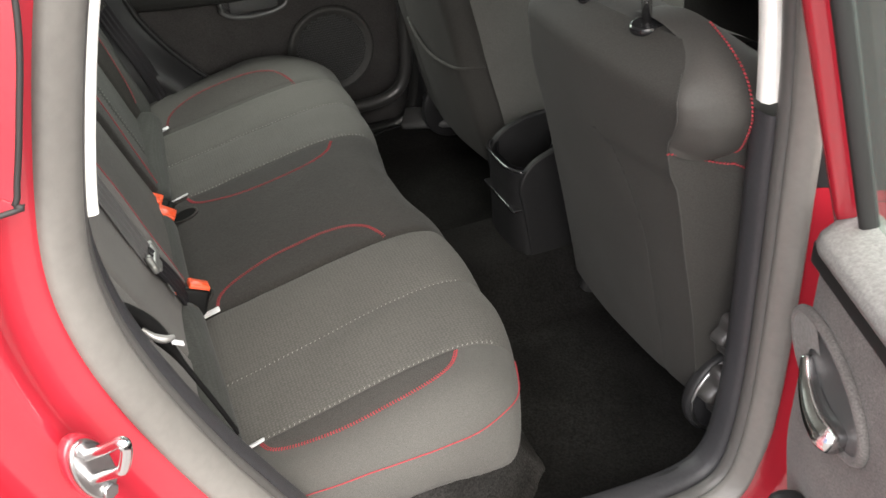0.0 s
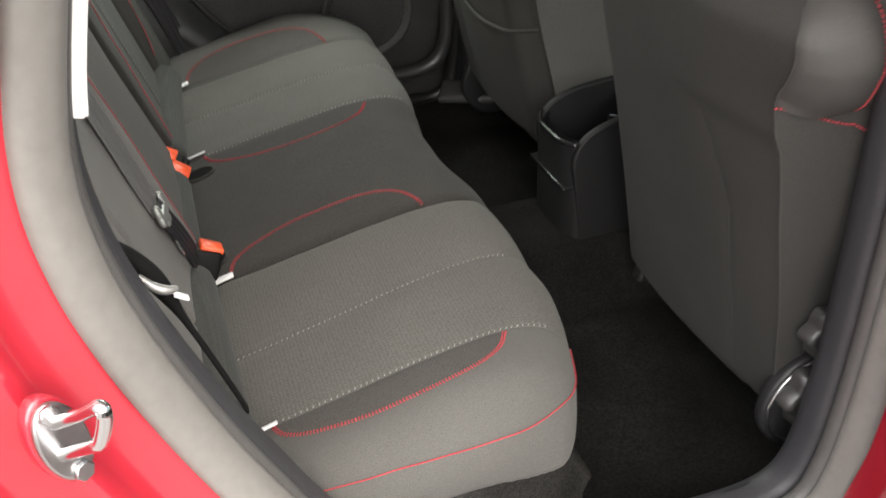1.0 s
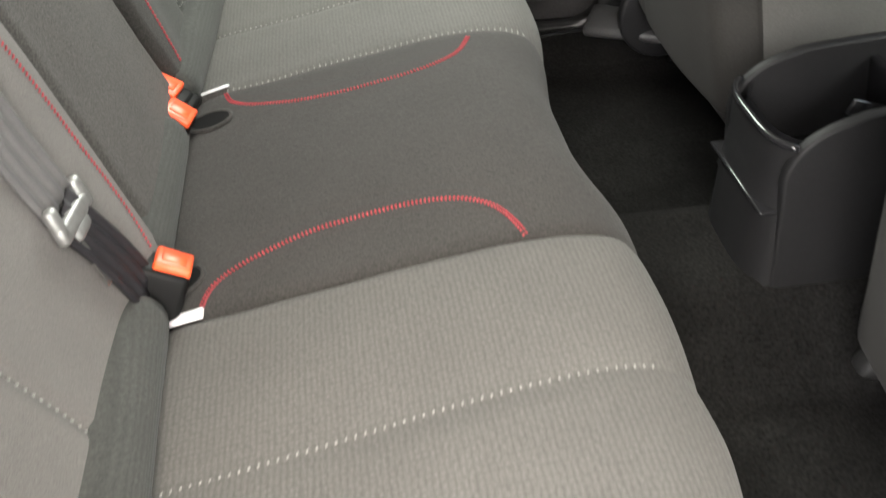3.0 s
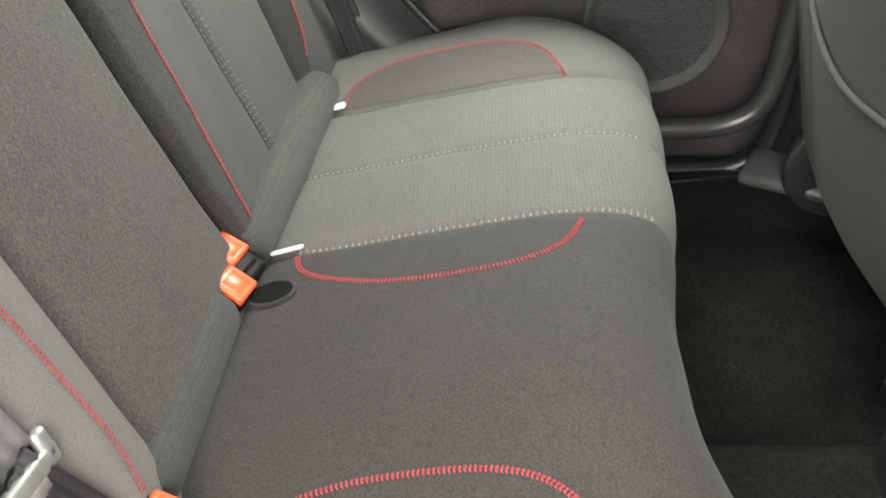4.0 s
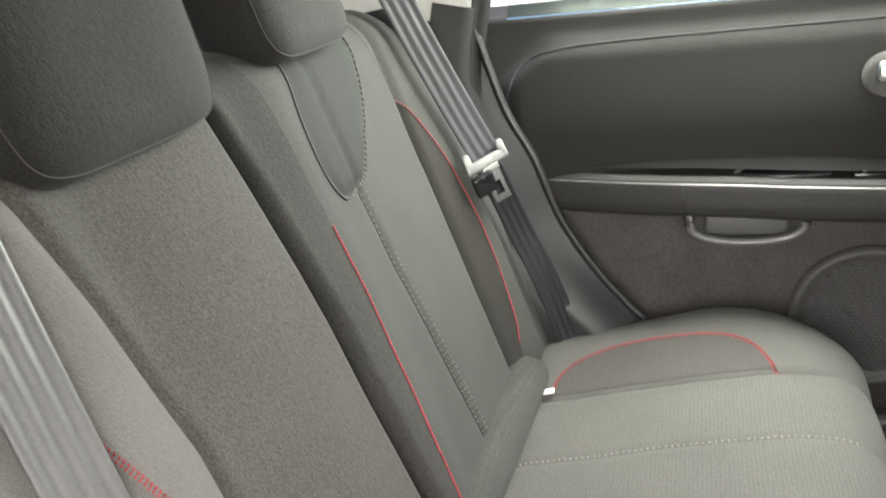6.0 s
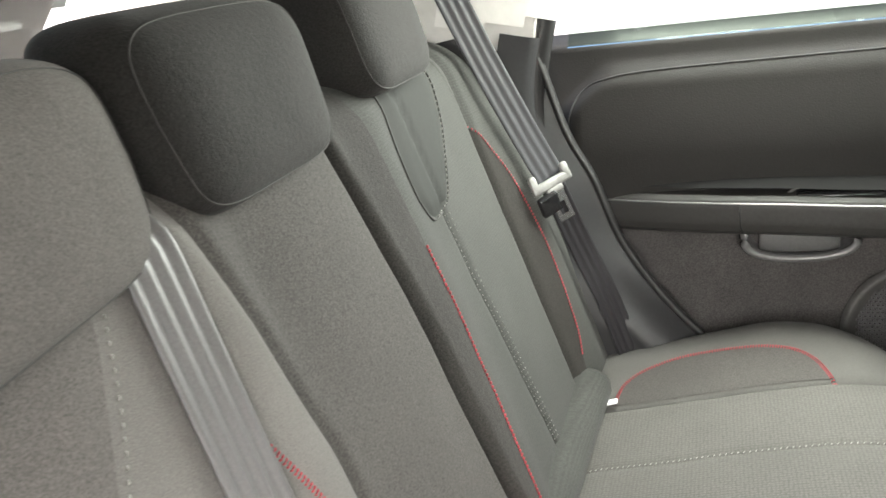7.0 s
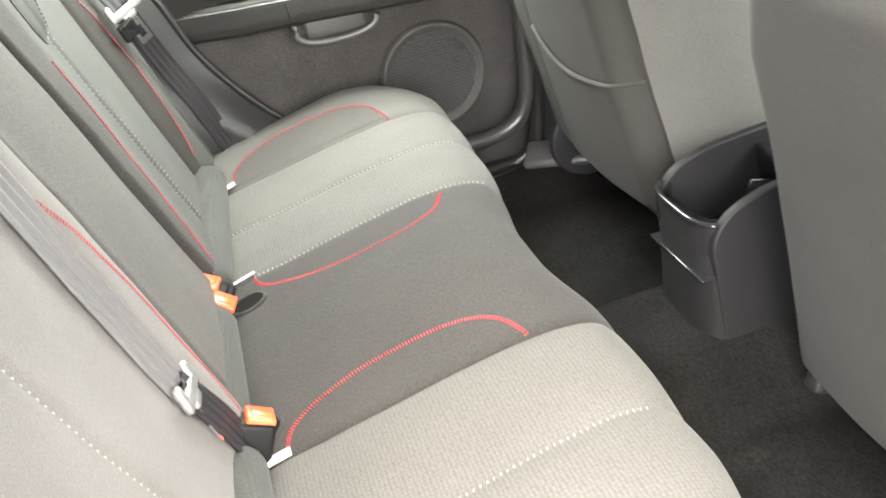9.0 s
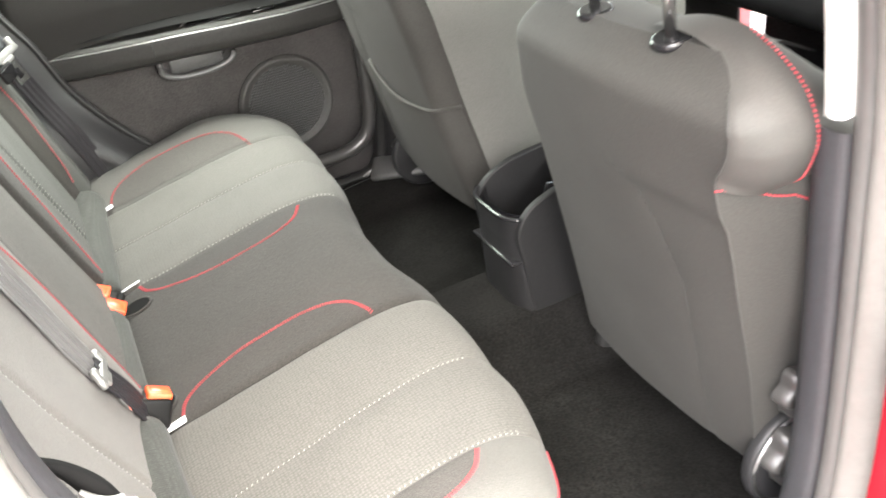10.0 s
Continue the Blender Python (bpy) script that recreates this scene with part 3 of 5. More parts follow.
bench = thing("rear_bench", "dark grey cloth rear bench cushion with red and white stitching", "bench seat", at=(0.2, 0, 0.3))
SS = span(0, 0.82, 76)
for nm, a, b, n, mat, lab in (("side_bolster", 0.527, 0.90, 46, plain_cloth, "plain grey cloth end bolster"), ("seat_panel", 0.371, 0.527, 22, insert_cloth, "paler textured grey cloth"),
                              ("seat_panel", 0.206, 0.371, 22, insert_cloth, "paler textured grey cloth"), ("centre_panel", -0.203, 0.206, 48, centre_cloth, "darker brown-grey cloth"),
                              ("seat_panel", -0.368, -0.203, 22, insert_cloth, "paler textured grey cloth"), ("seat_panel", -0.531, -0.368, 22, insert_cloth, "paler textured grey cloth"),
                              ("side_bolster", -0.90, -0.531, 46, plain_cloth, "plain grey cloth end bolster")):
    part(nm, sheet(nm, cushion, span(a, b, n), SS), mat, bench, lab)


def on_cushion(p):
    return cushion_at(p.x, p.y)


def arc_line(x0, y0, x1, y1, bulge, nose=0.75):
    """A stitched bow from the tag to the front, that swells by bulge and turns in steeply at the front."""
    pts = [(x0, y0, 0), (x0 + 0.012, y0 + bulge * 0.42, 0), (x0 + 0.05, y0 + bulge * 0.74, 0), (x0 + (x1 - x0) * 0.42, y0 + (y1 - y0) * 0.42 + bulge, 0),
           (x0 + (x1 - x0) * nose, y0 + (y1 - y0) * nose + bulge * 0.95, 0), (x0 + (x1 - x0) * 0.92, y0 + (y1 - y0) * 0.92 + bulge * 0.62, 0), (x1, y1, 0)]
    return catmull(pts, 10)


for x0, y0, x1, y1, bul in ((0.018, 0.540, 0.326, 0.522, 0.085), (0.018, 0.200, 0.324, 0.190, -0.074), (0.015, -0.197, 0.314, -0.200, 0.075), (0.022, -0.538, 0.311, -0.536, -0.055)):
    line = arc_line(x0, y0, x1, y1, bul)
    if abs(y0) > 0.5:
        def inset(k, v, line=line, y_seam=math.copysign(0.534, y0)):
            at, up = cushion_at(line[k].x, y_seam + (line[k].y - y_seam) * v)
            return at + up * 0.0006
        part("bow_insert", sheet("bow_insert", inset, range(len(line)), span(0, 1, 8)), dark_insert, bench, "darker cloth inside the red bow")
    stitches("red_stitching", line, on_cushion, red_thread, bench, 0.0031, 0.0009, 0.0010, 0.0006, slant=1.05, sideways=0.0016)
    stitches("red_stitching", line, on_cushion, red_thread, bench, 0.0031, 0.0009, 0.0010, 0.0006, slant=-1.05, sideways=-0.0016)
for y, x0, x1 in ((0.371, 0.0, 0.40), (0.206, 0.02, 0.40), (-0.368, 0.0, 0.38), (-0.531, 0.02, 0.37)):
    line = [Vector((x, near_seam(x) if y == -0.368 else y, 0)) for x in span(x0, x1, 60)]
    stitches("white_stitching", line, on_cushion, white_thread, bench, 0.0038, 0.0036, 0.0006, 0.0005, slant=0.9, sideways=0.0030)
    if y in (0.206, -0.531):
        stitches("white_stitching", line, on_cushion, white_thread, bench, 0.0034, 0.0040, 0.0005, 0.0004, slant=0.9, sideways=0.0066)

# red piping along the near end and round the front corner
guide = catmull([(0.03, -0.656, 0.566), (0.12, -0.657, 0.568), (0.20, -0.655, 0.571), (0.275, -0.646, 0.572), (0.325, -0.625, 0.571), (0.357, -0.597, 0.569), (0.382, -0.565, 0.567), (0.398, -0.54, 0.567)], 10)
end_skin = [cushion(-w, s) for w in span(0.47, 0.72, 100) for s in span(0.2, 0.75, 140)]
pipe = [min(end_skin, key=lambda q, p=p: (q - p).length_squared) for p in guide]
for _ in range(4):
    pipe = [pipe[0]] + [(a + b * 2 + c) / 4 for a, b, c in zip(pipe, pipe[1:], pipe[2:])] + [pipe[-1]]
bar("red_piping", [p + Vector((0.0006, -0.0010, 0.0010)) for p in pipe], 0.0009, red_thread, bench, "thin red piping", sides=6)


def tagf(x, y, turn, tip):
    p, n = cushion_at(x + 0.004, y)
    return box((0.036, 0.013, 0.0035), (p.x, p.y, p.z + 0.0045), (tip, -14, turn), 0.001, 1)


for x, y, turn, tip in ((0.0, 0.537, 4, 0), (0.0, 0.212, 4, -26), (-0.003, -0.199, 0, 0), (0.006, -0.536, 4, -34)):
    tg = thing("anchor_tag", "small white fabric tag at a seat seam", "tag", group="anchor tags", at=(x, y, 0.55))
    part("flap", tagf(x, y, turn, tip), tag_white, tg)


def plinth_skin(u, z):
    """The plinth's carpet: from the back along the near end, round the corner, across the front and back along the far end."""
    lean = 0.50 * (0.46 - z)
    line = [(0.0, -0.600 - lean * 0.3), (0.20, -0.602 - lean * 0.3), (0.295 + lean * 0.5, -0.585 - lean * 0.3), (0.350 + lean, -0.535), (0.372 + lean, -0.45), (0.368 + lean, 0.0), (0.372 + lean, 0.50), (0.36 + lean, 0.62), (0.25, 0.68), (0.0, 0.68)]
    line = [(p.x, p.y) for p in catmull([(a, b, 0) for a, b in line], 6)]
    f = u * (len(line) - 1)
    i = min(int(f), len(line) - 2)
    a, b = Vector(line[i]), Vector(line[i + 1])
    c = a.lerp(b, f - i)
    r = 0.006 * noise.noise((c.x * 14, c.y * 14, z * 10)) + 0.002 * noise.noise((c.x * 60, c.y * 60, z * 60))
    return Vector((c.x + r, c.y - r, z))


tagged(part("bench_plinth", sheet("bench_plinth", plinth_skin, span(0, 1, 108), span(0.27, 0.53, 18)), plinth_carpet), "fuzzy dark carpeted plinth under the bench cushion", "seat base", kind="structure")

# ---- rear backrest ----
RED_OUT = [(0.60, 0.582), (0.624, 0.586), (0.673, 0.600), (0.793, 0.607), (0.90, 0.594), (0.97, 0.572), (1.007, 0.548), (1.08, 0.52)]
SEAM_FAR = [(0.60, 0.366), (0.745, 0.346), (0.849, 0.330), (0.94, 0.323), (1.12, 0.318)]
RED_IN = [(0.60, 0.215), (0.73, 0.217), (0.845, 0.217), (0.942, 0.211), (1.12, 0.19)]
SPLIT = [(0.60, 0.176), (0.66, 0.166), (0.858, 0.152), (0.985, 0.132), (1.09, 0.107), (1.2, 0.08)]
GROOVE = [(0.60, -0.10), (0.787, -0.100), (0.875, -0.104), (1.0, -0.132), (1.069, -0.153), (1.2, -0.19)]
RED_NEAR = [(0.60, -0.150), (0.65, -0.140), (0.72, -0.143), (0.80, -0.150), (0.86, -0.161), (0.90, -0.174), (0.95, -0.194), (1.02, -0.225)]
SEAM_NEAR = [(0.60, -0.36), (0.637, -0.367), (0.716, -0.388), (0.788, -0.397), (0.91, -0.409), (1.12, -0.42)]


def backrest(y, q):
    """The bench's backrest: y across, q its height; past 1.08 the top rolls backwards."""
    z, over = q, 0.0
    if q > 1.075:
        e = min((q - 1.075) / 0.05, math.pi / 2)
        z, over = 1.075 + 0.05 * math.sin(e), 0.05 * (1 - math.cos(e)) + max(q - 1.075 - 0.05 * math.pi / 2, 0)
    x = -0.05 - 0.30 * (z - 0.63)
    z0 = min(z, 1.10)
    relief = 0.030 * smooth(0.54, 0.64, abs(y)) * smooth(1.12, 0.9, z)
    relief += 0.010 * bell(y - 0.215, 0.05) + 0.016 * bell(y + 0.155, 0.05)
    relief -= 0.020 * bell(y - between(SPLIT, z0), 0.0045) + 0.010 * smooth(0.02, 0.0, abs(y - between(SPLIT, z0)))
    relief -= 0.006 * bell(y - between(GROOVE, z0), 0.008)
    relief -= 0.005 * bell(y - between(SEAM_FAR, z0), 0.006) + 0.005 * bell(y - between(SEAM_NEAR, z0), 0.006)
    relief -= 0.010 * bell(y - 0.548, 0.008) + 0.010 * bell(y + 0.56, 0.008)
    relief += 0.006 * (1 - min(((y - 0.02) / 0.12) ** 2, 1))
    relief -= 0.05 * smooth(0.665 if y > 0 else 0.62, 0.73 if y > 0 else 0.70, abs(y)) ** 2
    relief += 0.0015 * noise.noise((y * 12, z * 12, 7))
    return Vector((x + relief - over, y, z - 0.02 * smooth(0.6, 0.7, abs(y)) * smooth(1.0, 1.1, z)))


def on_back(p):
    a, b, c = backrest(p.y, p.z), backrest(p.y, p.z + 0.003), backrest(p.y + 0.003, p.z)
    n = (b - a).cross(c - a).normalized()
    return a, n if n.x > 0 else -n


rest = thing("rear_seat_back", "dark grey cloth split rear seat back with red and white stitching", "seat", at=(-0.1, 0, 0.55))
QS = span(0.53, 1.30, 90)


def back_panel(nm, left, right, n, mat, lab):
    fn = lambda u, q: backrest(between(left, min(q, 1.1)) * (1 - u) + between(right, min(q, 1.1)) * u, q)
    part(nm, sheet(nm, fn, span(0, 1, n), QS), mat, rest, lab)


FAR_IN, NEAR_IN = [(0.5, 0.544), (0.70, 0.550), (0.90, 0.552), (1.007, 0.546), (1.08, 0.518), (1.3, 0.50)], [(0.5, -0.56), (1.3, -0.56)]
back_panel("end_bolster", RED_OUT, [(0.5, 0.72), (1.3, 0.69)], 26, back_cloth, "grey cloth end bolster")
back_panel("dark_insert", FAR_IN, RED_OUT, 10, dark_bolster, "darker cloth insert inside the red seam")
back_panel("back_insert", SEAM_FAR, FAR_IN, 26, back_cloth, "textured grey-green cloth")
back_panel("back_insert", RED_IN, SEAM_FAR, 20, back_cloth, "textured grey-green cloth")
back_panel("inner_bolster", SPLIT, RED_IN, 16, centre_cloth, "dark cloth inner bolster")
back_panel("centre_back", GROOVE, SPLIT, 60, back_centre_cloth, "dark brown-grey cloth centre")
# near panels take the paler cloth that has the doorway light in it
back_panel("inner_bolster", SEAM_NEAR, GROOVE, 50, lit_back_cloth, "grey cloth back panel")
back_panel("back_insert", NEAR_IN, SEAM_NEAR, 24, lit_back_cloth, "grey cloth back panel")
back_panel("end_bolster", [(0.5, -0.69), (1.3, -0.66)], NEAR_IN, 24, lit_back_cloth, "grey cloth end bolster")


def soft_line(table, n=10):
    return catmull([(0, y, z) for z, y in table], n)


stitches("red_stitching", soft_line(RED_OUT[1:7]), on_back, red_thread, rest, 0.005, 0.0002, 0.0013, 0.0008)
stitches("red_stitching", soft_line(RED_IN[:4]), on_back, red_thread, rest, 0.005, 0.0002, 0.0014, 0.0008)
stitches("red_stitching", soft_line(RED_NEAR[:7]), on_back, red_thread, rest, 0.0030, 0.0010, 0.0009, 0.0008, slant=1.1, sideways=0.0016)
stitches("red_stitching", soft_line(RED_NEAR[:7]), on_back, red_thread, rest, 0.0030, 0.0010, 0.0009, 0.0008, slant=-1.1, sideways=-0.0016)
stitches("red_stitching", soft_line([(0.64, -0.60), (0.7, -0.64), (0.8, -0.655), (0.92, -0.62), (1.0, -0.56)]), on_back, red_thread, rest, 0.005, 0.0002, 0.0014, 0.0008)
for sw in (0.004, 0.009, 0.014):
    stitches("white_stitching", soft_line(SEAM_FAR[:4]), on_back, white_thread, rest, 0.0034, 0.0045, 0.0005, 0.0005, slant=0.3, sideways=-sw)
stitches("white_stitching", soft_line(SEAM_NEAR[:5]), on_back, white_thread, rest, 0.0044, 0.0040, 0.0010, 0.0006, slant=0.5)

# rounded patch that runs down from under each outer head restraint
for lft, rgt, nm in (([(0.945, 0.30), (0.952, 0.270), (0.99, 0.247), (1.05, 0.25), (1.12, 0.28)], [(0.945, 0.30), (0.952, 0.350), (0.99, 0.395), (1.036, 0.44), (1.12, 0.478)], "far"),
                     ([(0.905, -0.42), (0.912, -0.445), (0.95, -0.48), (1.05, -0.49), (1.12, -0.48)], [(0.905, -0.42), (0.912, -0.398), (0.926, -0.354), (0.968, -0.306), (1.05, -0.260), (1.12, -0.24)], "near")):
    def patch(u, z, lft=lft, rgt=rgt):
        y = between(lft, z) * (1 - u) + between(rgt, z) * u
        p, n = on_back(Vector((0, y, z)))
        edge = min(u, 1 - u) * 2
        return p + n * (0.004 * smooth(0, 0.35, edge) * smooth(lft[0][0], lft[0][0] + 0.02, z) - 0.0005)
    # near patch is paler: doorway light is in its colour
    part("neck_patch", sheet("neck_patch", patch, span(0, 1, 20), span(lft[0][0], 1.11, 30)), patch_cloth if nm == "far" else near_lit_cloth, rest, "smooth rounded cloth patch")
    if nm == "far":
        bar("patch_edge", [on_back(Vector((0, y, z)))[0] + on_back(Vector((0, y, z)))[1] * 0.001 for z, y in [(p.z, p.y) for p in catmull([(0, y, z) for z, y in reversed(lft)], 8) + catmull([(0, y, z) for z, y in rgt], 8)[1:]]], 0.0012 if nm == "far" else 0.0006, dark_thread, rest, "dark seam round the patch", sides=5)
    stitches("white_stitching", catmull([(0, y, z) for z, y in rgt], 8), on_back, white_thread, rest, 0.0036, 0.0044, 0.0007, 0.0008, slant=0.4, sideways=0.002 if nm == "far" else -0.002)

# padded roll in the gap between backrest and cushion, in three lengths
for a, b in ((0.176, 0.600), (-0.142, 0.100), (-0.60, -0.192)):
    roll = thing("seat_roll", "dark grey cloth padded roll between bench and backrest", "seat padding", group="seat rolls", at=(-0.03, (a + b) / 2, 0.54))
    pts = [Vector((between([(-0.6, -0.040), (-0.2, -0.042), (-0.14, -0.050), (0.10, -0.054), (0.17, -0.053), (0.6, -0.022)], y) + 0.003 * math.sin(9 * y), y, 0.565 + 0.003 * math.sin(13 * y))) for y in span(a, b, 30)]
    rr = lambda t: 0.037 * max(1 - abs(2 * t - 1) ** 24, 0.04) ** 0.4
    part("pad", mesh_of("pad", *tube(pts, rr, 16, squash=0.9)), back_cloth, roll)
    bar("pad_seam", [p + Vector((0.0265, 0, -0.0225)) for p in pts[3:-3]], 0.0012, dark_thread, roll, "dark lengthways seam", sides=6)


# ---- head restraints of the bench ----
def pad_point(cy, half, z0, z1, x0, depth, lean, th, ph, foot=0.76, e=0.55, yaw=0.0):
    """A point of a padded block with softly rounded edges, narrower at its foot; th goes round it, ph from front to back."""
    bend = lambda c, e: math.copysign(abs(c) ** e, c)
    r = abs(math.cos(ph)) ** 0.5
    u, h = bend(math.cos(th), e) * r, bend(math.sin(th), e) * r
    up = (h + 1) / 2
    x = depth / 2 * bend(math.sin(ph), 0.62) * (0.86 + 0.14 * up)
    p = Vector((x0 + x - lean * up * (z1 - z0) - yaw * u * half, cy + u * half * (foot + (1 - foot) * smooth(0, 0.62, up)), z0 + up * (z1 - z0)))
    return p + Vector((1, 1, 1)) * 0.0014 * noise.noise(p * 17)


def head_pad(name, cy, half, z0, z1, x0, depth, mat, parent, lean=0.25, label="", foot=0.76, e=0.55, yaw=0.0):
    fn = lambda ph, th: pad_point(cy, half, z0, z1, x0, depth, lean, th, ph, foot, e, yaw)
    pad = part(name, sheet(name, fn, span(-math.pi / 2, math.pi / 2, 44), span(0, 2 * math.pi, 72)[:-1], closed_v=True), mat, parent, label)
    for ph in (0.62,):
        bar("pad_seam", [fn(ph, th) + Vector((0.0006, 0, 0)) for th in span(0, 2 * math.pi, 72)[:-1]], 0.0007, dark_thread, pad, "dark seam round the front", sides=5, closed=True)
    return pad


# near pad in the lit tone, centre and far pads in the shaded one
for cy, half, z0, z1, x0, mat, lab in ((-0.312, 0.158, 1.064, 1.216, -0.198, near_lit_cloth, "dark cloth head restraint on the bench"), (-0.026, 0.140, 1.078, 1.232, -0.200, shaded_headrest_cloth, "dark cloth centre head restraint on the bench"),
                                       (0.325, 0.124, 1.100, 1.255, -0.205, shaded_headrest_cloth, "dark cloth head restraint on the bench")):
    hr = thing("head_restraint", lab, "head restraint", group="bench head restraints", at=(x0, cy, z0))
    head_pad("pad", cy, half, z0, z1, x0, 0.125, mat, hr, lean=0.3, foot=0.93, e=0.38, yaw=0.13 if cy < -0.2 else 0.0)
    for o in (-0.06, 0.06):
        bar("post", [(x0 + 0.005, cy + o, z0 - 0.06), (x0 - 0.02, cy + o, z0 + 0.05)], 0.006, chrome, hr, sides=10)


# ---- buckles and belts ----
def buckle(x, y, z, m, flip=1):
    """A belt buckle: a tall black housing with a slot, and a bright release button beside the slot; m turns it."""
    bk = thing("belt_buckle", "black belt buckle with an orange-red release button", "belt buckle", group="belt buckles", at=(x, y, z - 0.06))
    for nm, piece, mt, lab in (("housing", box((0.060, 0.044, 0.090), (-0.003 * flip, 0, -0.047), (0, 0, 0), 0.006, 3), buckle_black, ""),
                               ("release_button", box((0.034, 0.037, 0.012), (0.009 * flip, 0.001, -0.001), (0, 3 * flip, 0), 0.003, 2), buckle_red, "orange-red release button"),
                               ("button_ridge", box((0.022, 0.024, 0.002), (0.009 * flip, 0.001, 0.0052), (0, 3 * flip, 0), 0.001, 1), buckle_red, "raised panel on the button"),
                               ("slot", box((0.004, 0.026, 0.004), (-0.020 * flip, 0, -0.0015), (0, 0, 0), 0.001, 1), hollow_shade, "")):
        bmesh.ops.transform(piece, matrix=Matrix.Translation((x, y, z)) @ m, verts=piece.verts)
        part(nm, piece, mt, bk, lab)
    return bk


def turned(rx, ry, rz):
    return Euler((radians(rx), radians(ry), radians(rz))).to_matrix().to_4x4()


buckle(-0.036, 0.158, 0.590, turned(-4, 30, -14), -1)
buckle(-0.034, 0.119, 0.586, turned(-6, 30, -14))
buckle(-0.012, -0.166, 0.595, turned(-16, 24, -4))
for x, y, r in ((0.003, 0.136, 0.021), (-0.006, -0.150, 0.018)):
    at, up = cushion_at(x, y)
    sk = thing("buckle_socket", "black disc for a shaded hollow beside a buckle, with a cloth rim", "socket", group="buckle sockets", at=at)
    lay = Matrix.Translation(at) @ up.to_track_quat("Z", "Y").to_matrix().to_4x4() @ Matrix.Diagonal((1, 1.3, 1, 1))
    # flat disc on the cushion: the hollow's shade is only its black colour
    hole = disc(r, 0.005, (0, 0, 0), (0, 0, 0), 0.002, 28)
    bmesh.ops.transform(hole, matrix=lay, verts=hole.verts)
    part("hollow", hole, hollow_shade, sk)
    bar("rim", [lay @ Vector((r * math.cos(g), r * math.sin(g), 0.001)) for g in span(0, 2 * math.pi, 36)[:-1]], 0.0026, centre_cloth, sk, "cloth rim", sides=6, closed=True)

# centre belt, over the backrest and down to the buckle beside the near seat
belt = thing("seat_belt", "grey woven seat belt with a metal tongue lying on the backrest", "seat belt", group="seat belts", at=(-0.1, -0.2, 0.6))
line = []
for i in range(41):
    t = i / 40
    z = 1.10 - t * (1.10 - 0.70)
    y = between([(0.70, -0.216), (0.75, -0.220), (0.85, -0.219), (0.95, -0.213), (1.10, -0.203)], z)
    p, n = on_back(Vector((0, y, min(z, 1.075))))
    p = backrest(y, z if z < 1.075 else z) + n * (0.004 + 0.003 * math.sin(t * 3))
    line.append((p, Vector((0.30, 1, -0.1 - 0.15 * t))))
line = [(backrest(-0.200, 1.16) + Vector((-0.02, 0, 0.006)), Vector((0, 1, 0.2)))] + line
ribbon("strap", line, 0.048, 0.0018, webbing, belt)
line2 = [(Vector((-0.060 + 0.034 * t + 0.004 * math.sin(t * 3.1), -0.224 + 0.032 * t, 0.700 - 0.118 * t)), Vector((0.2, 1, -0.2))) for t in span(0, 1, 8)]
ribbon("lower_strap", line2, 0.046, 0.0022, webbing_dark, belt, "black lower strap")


def tongue(parent, at, across, up):
    """Belt tongue: a slotted metal plate below a moulded loop; across is the strap's width, up the strap's way."""
    x, z = Vector(across).normalized(), Vector(up).normalized()
    y = z.cross(x).normalized()
    x = y.cross(z)
    m = Matrix.Translation(at) @ Matrix((x, y, z)).transposed().to_4x4()
    for nm, piece in (("loop", box((0.070, 0.010, 0.016), (0, 0, 0), bevel=0.004, segments=3)), ("loop_end", box((0.013, 0.010, 0.030), (-0.028, 0, 0.009), bevel=0.005, segments=3)),
                      ("loop_end", box((0.013, 0.010, 0.026), (0.028, 0, 0.008), bevel=0.005, segments=3)), ("neck", box((0.030, 0.010, 0.014), (0, 0, -0.010), bevel=0.004, segments=2))):
        bmesh.ops.transform(piece, matrix=m, verts=piece.verts)
        part(nm, piece, dull_metal, parent, "dull metal" if nm == "loop" else "")
    verts = [(-0.013, -0.012), (0.013, -0.012), (0.013, -0.062), (-0.013, -0.062), (-0.0065, -0.032), (0.0065, -0.032), (0.0065, -0.052), (-0.0065, -0.052)]
    quads = [(0, 1, 5, 4), (1, 2, 6, 5), (2, 3, 7, 6), (3, 0, 4, 7)]
    full = [Vector((px, o, pz)) for o in (-0.0012, 0.0012) for px, pz in verts]
    faces = [tuple(reversed(q)) for q in quads] + [tuple(i + 8 for i in q) for q in quads]
    for loop in ((0, 1, 2, 3), (4, 5, 6, 7)):
        for i in range(4):
            p, q = loop[i], loop[(i + 1) % 4]
            faces.append((p, q, q + 8, p + 8))
    part("plate", mesh_of("plate", [m @ v for v in full], faces, False), chrome, parent, "slotted metal plate")


tongue(belt, backrest(-0.218, 0.690) + Vector((0.010, 0, 0)), (0.12, 1, -0.30), (-0.25, 0.12, 0.96))

# far belt, from the pillar down past the end of the bench
beltf = thing("seat_belt", "dark woven seat belt hanging beside the bench with a metal tongue", "seat belt", group="seat belts", at=(0.0, 0.62, 0.6))
l1 = catmull([(-0.20, 0.60, 1.22), (-0.15, 0.61, 1.09), (-0.10, 0.622, 0.97), (-0.068, 0.628, 0.90)], 10)
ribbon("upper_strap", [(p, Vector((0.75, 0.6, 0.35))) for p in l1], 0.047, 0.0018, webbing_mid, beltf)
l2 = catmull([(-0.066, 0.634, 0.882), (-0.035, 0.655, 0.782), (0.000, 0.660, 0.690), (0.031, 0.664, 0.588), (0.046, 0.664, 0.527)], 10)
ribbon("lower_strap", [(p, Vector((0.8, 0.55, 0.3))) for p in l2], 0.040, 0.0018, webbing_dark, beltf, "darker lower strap")
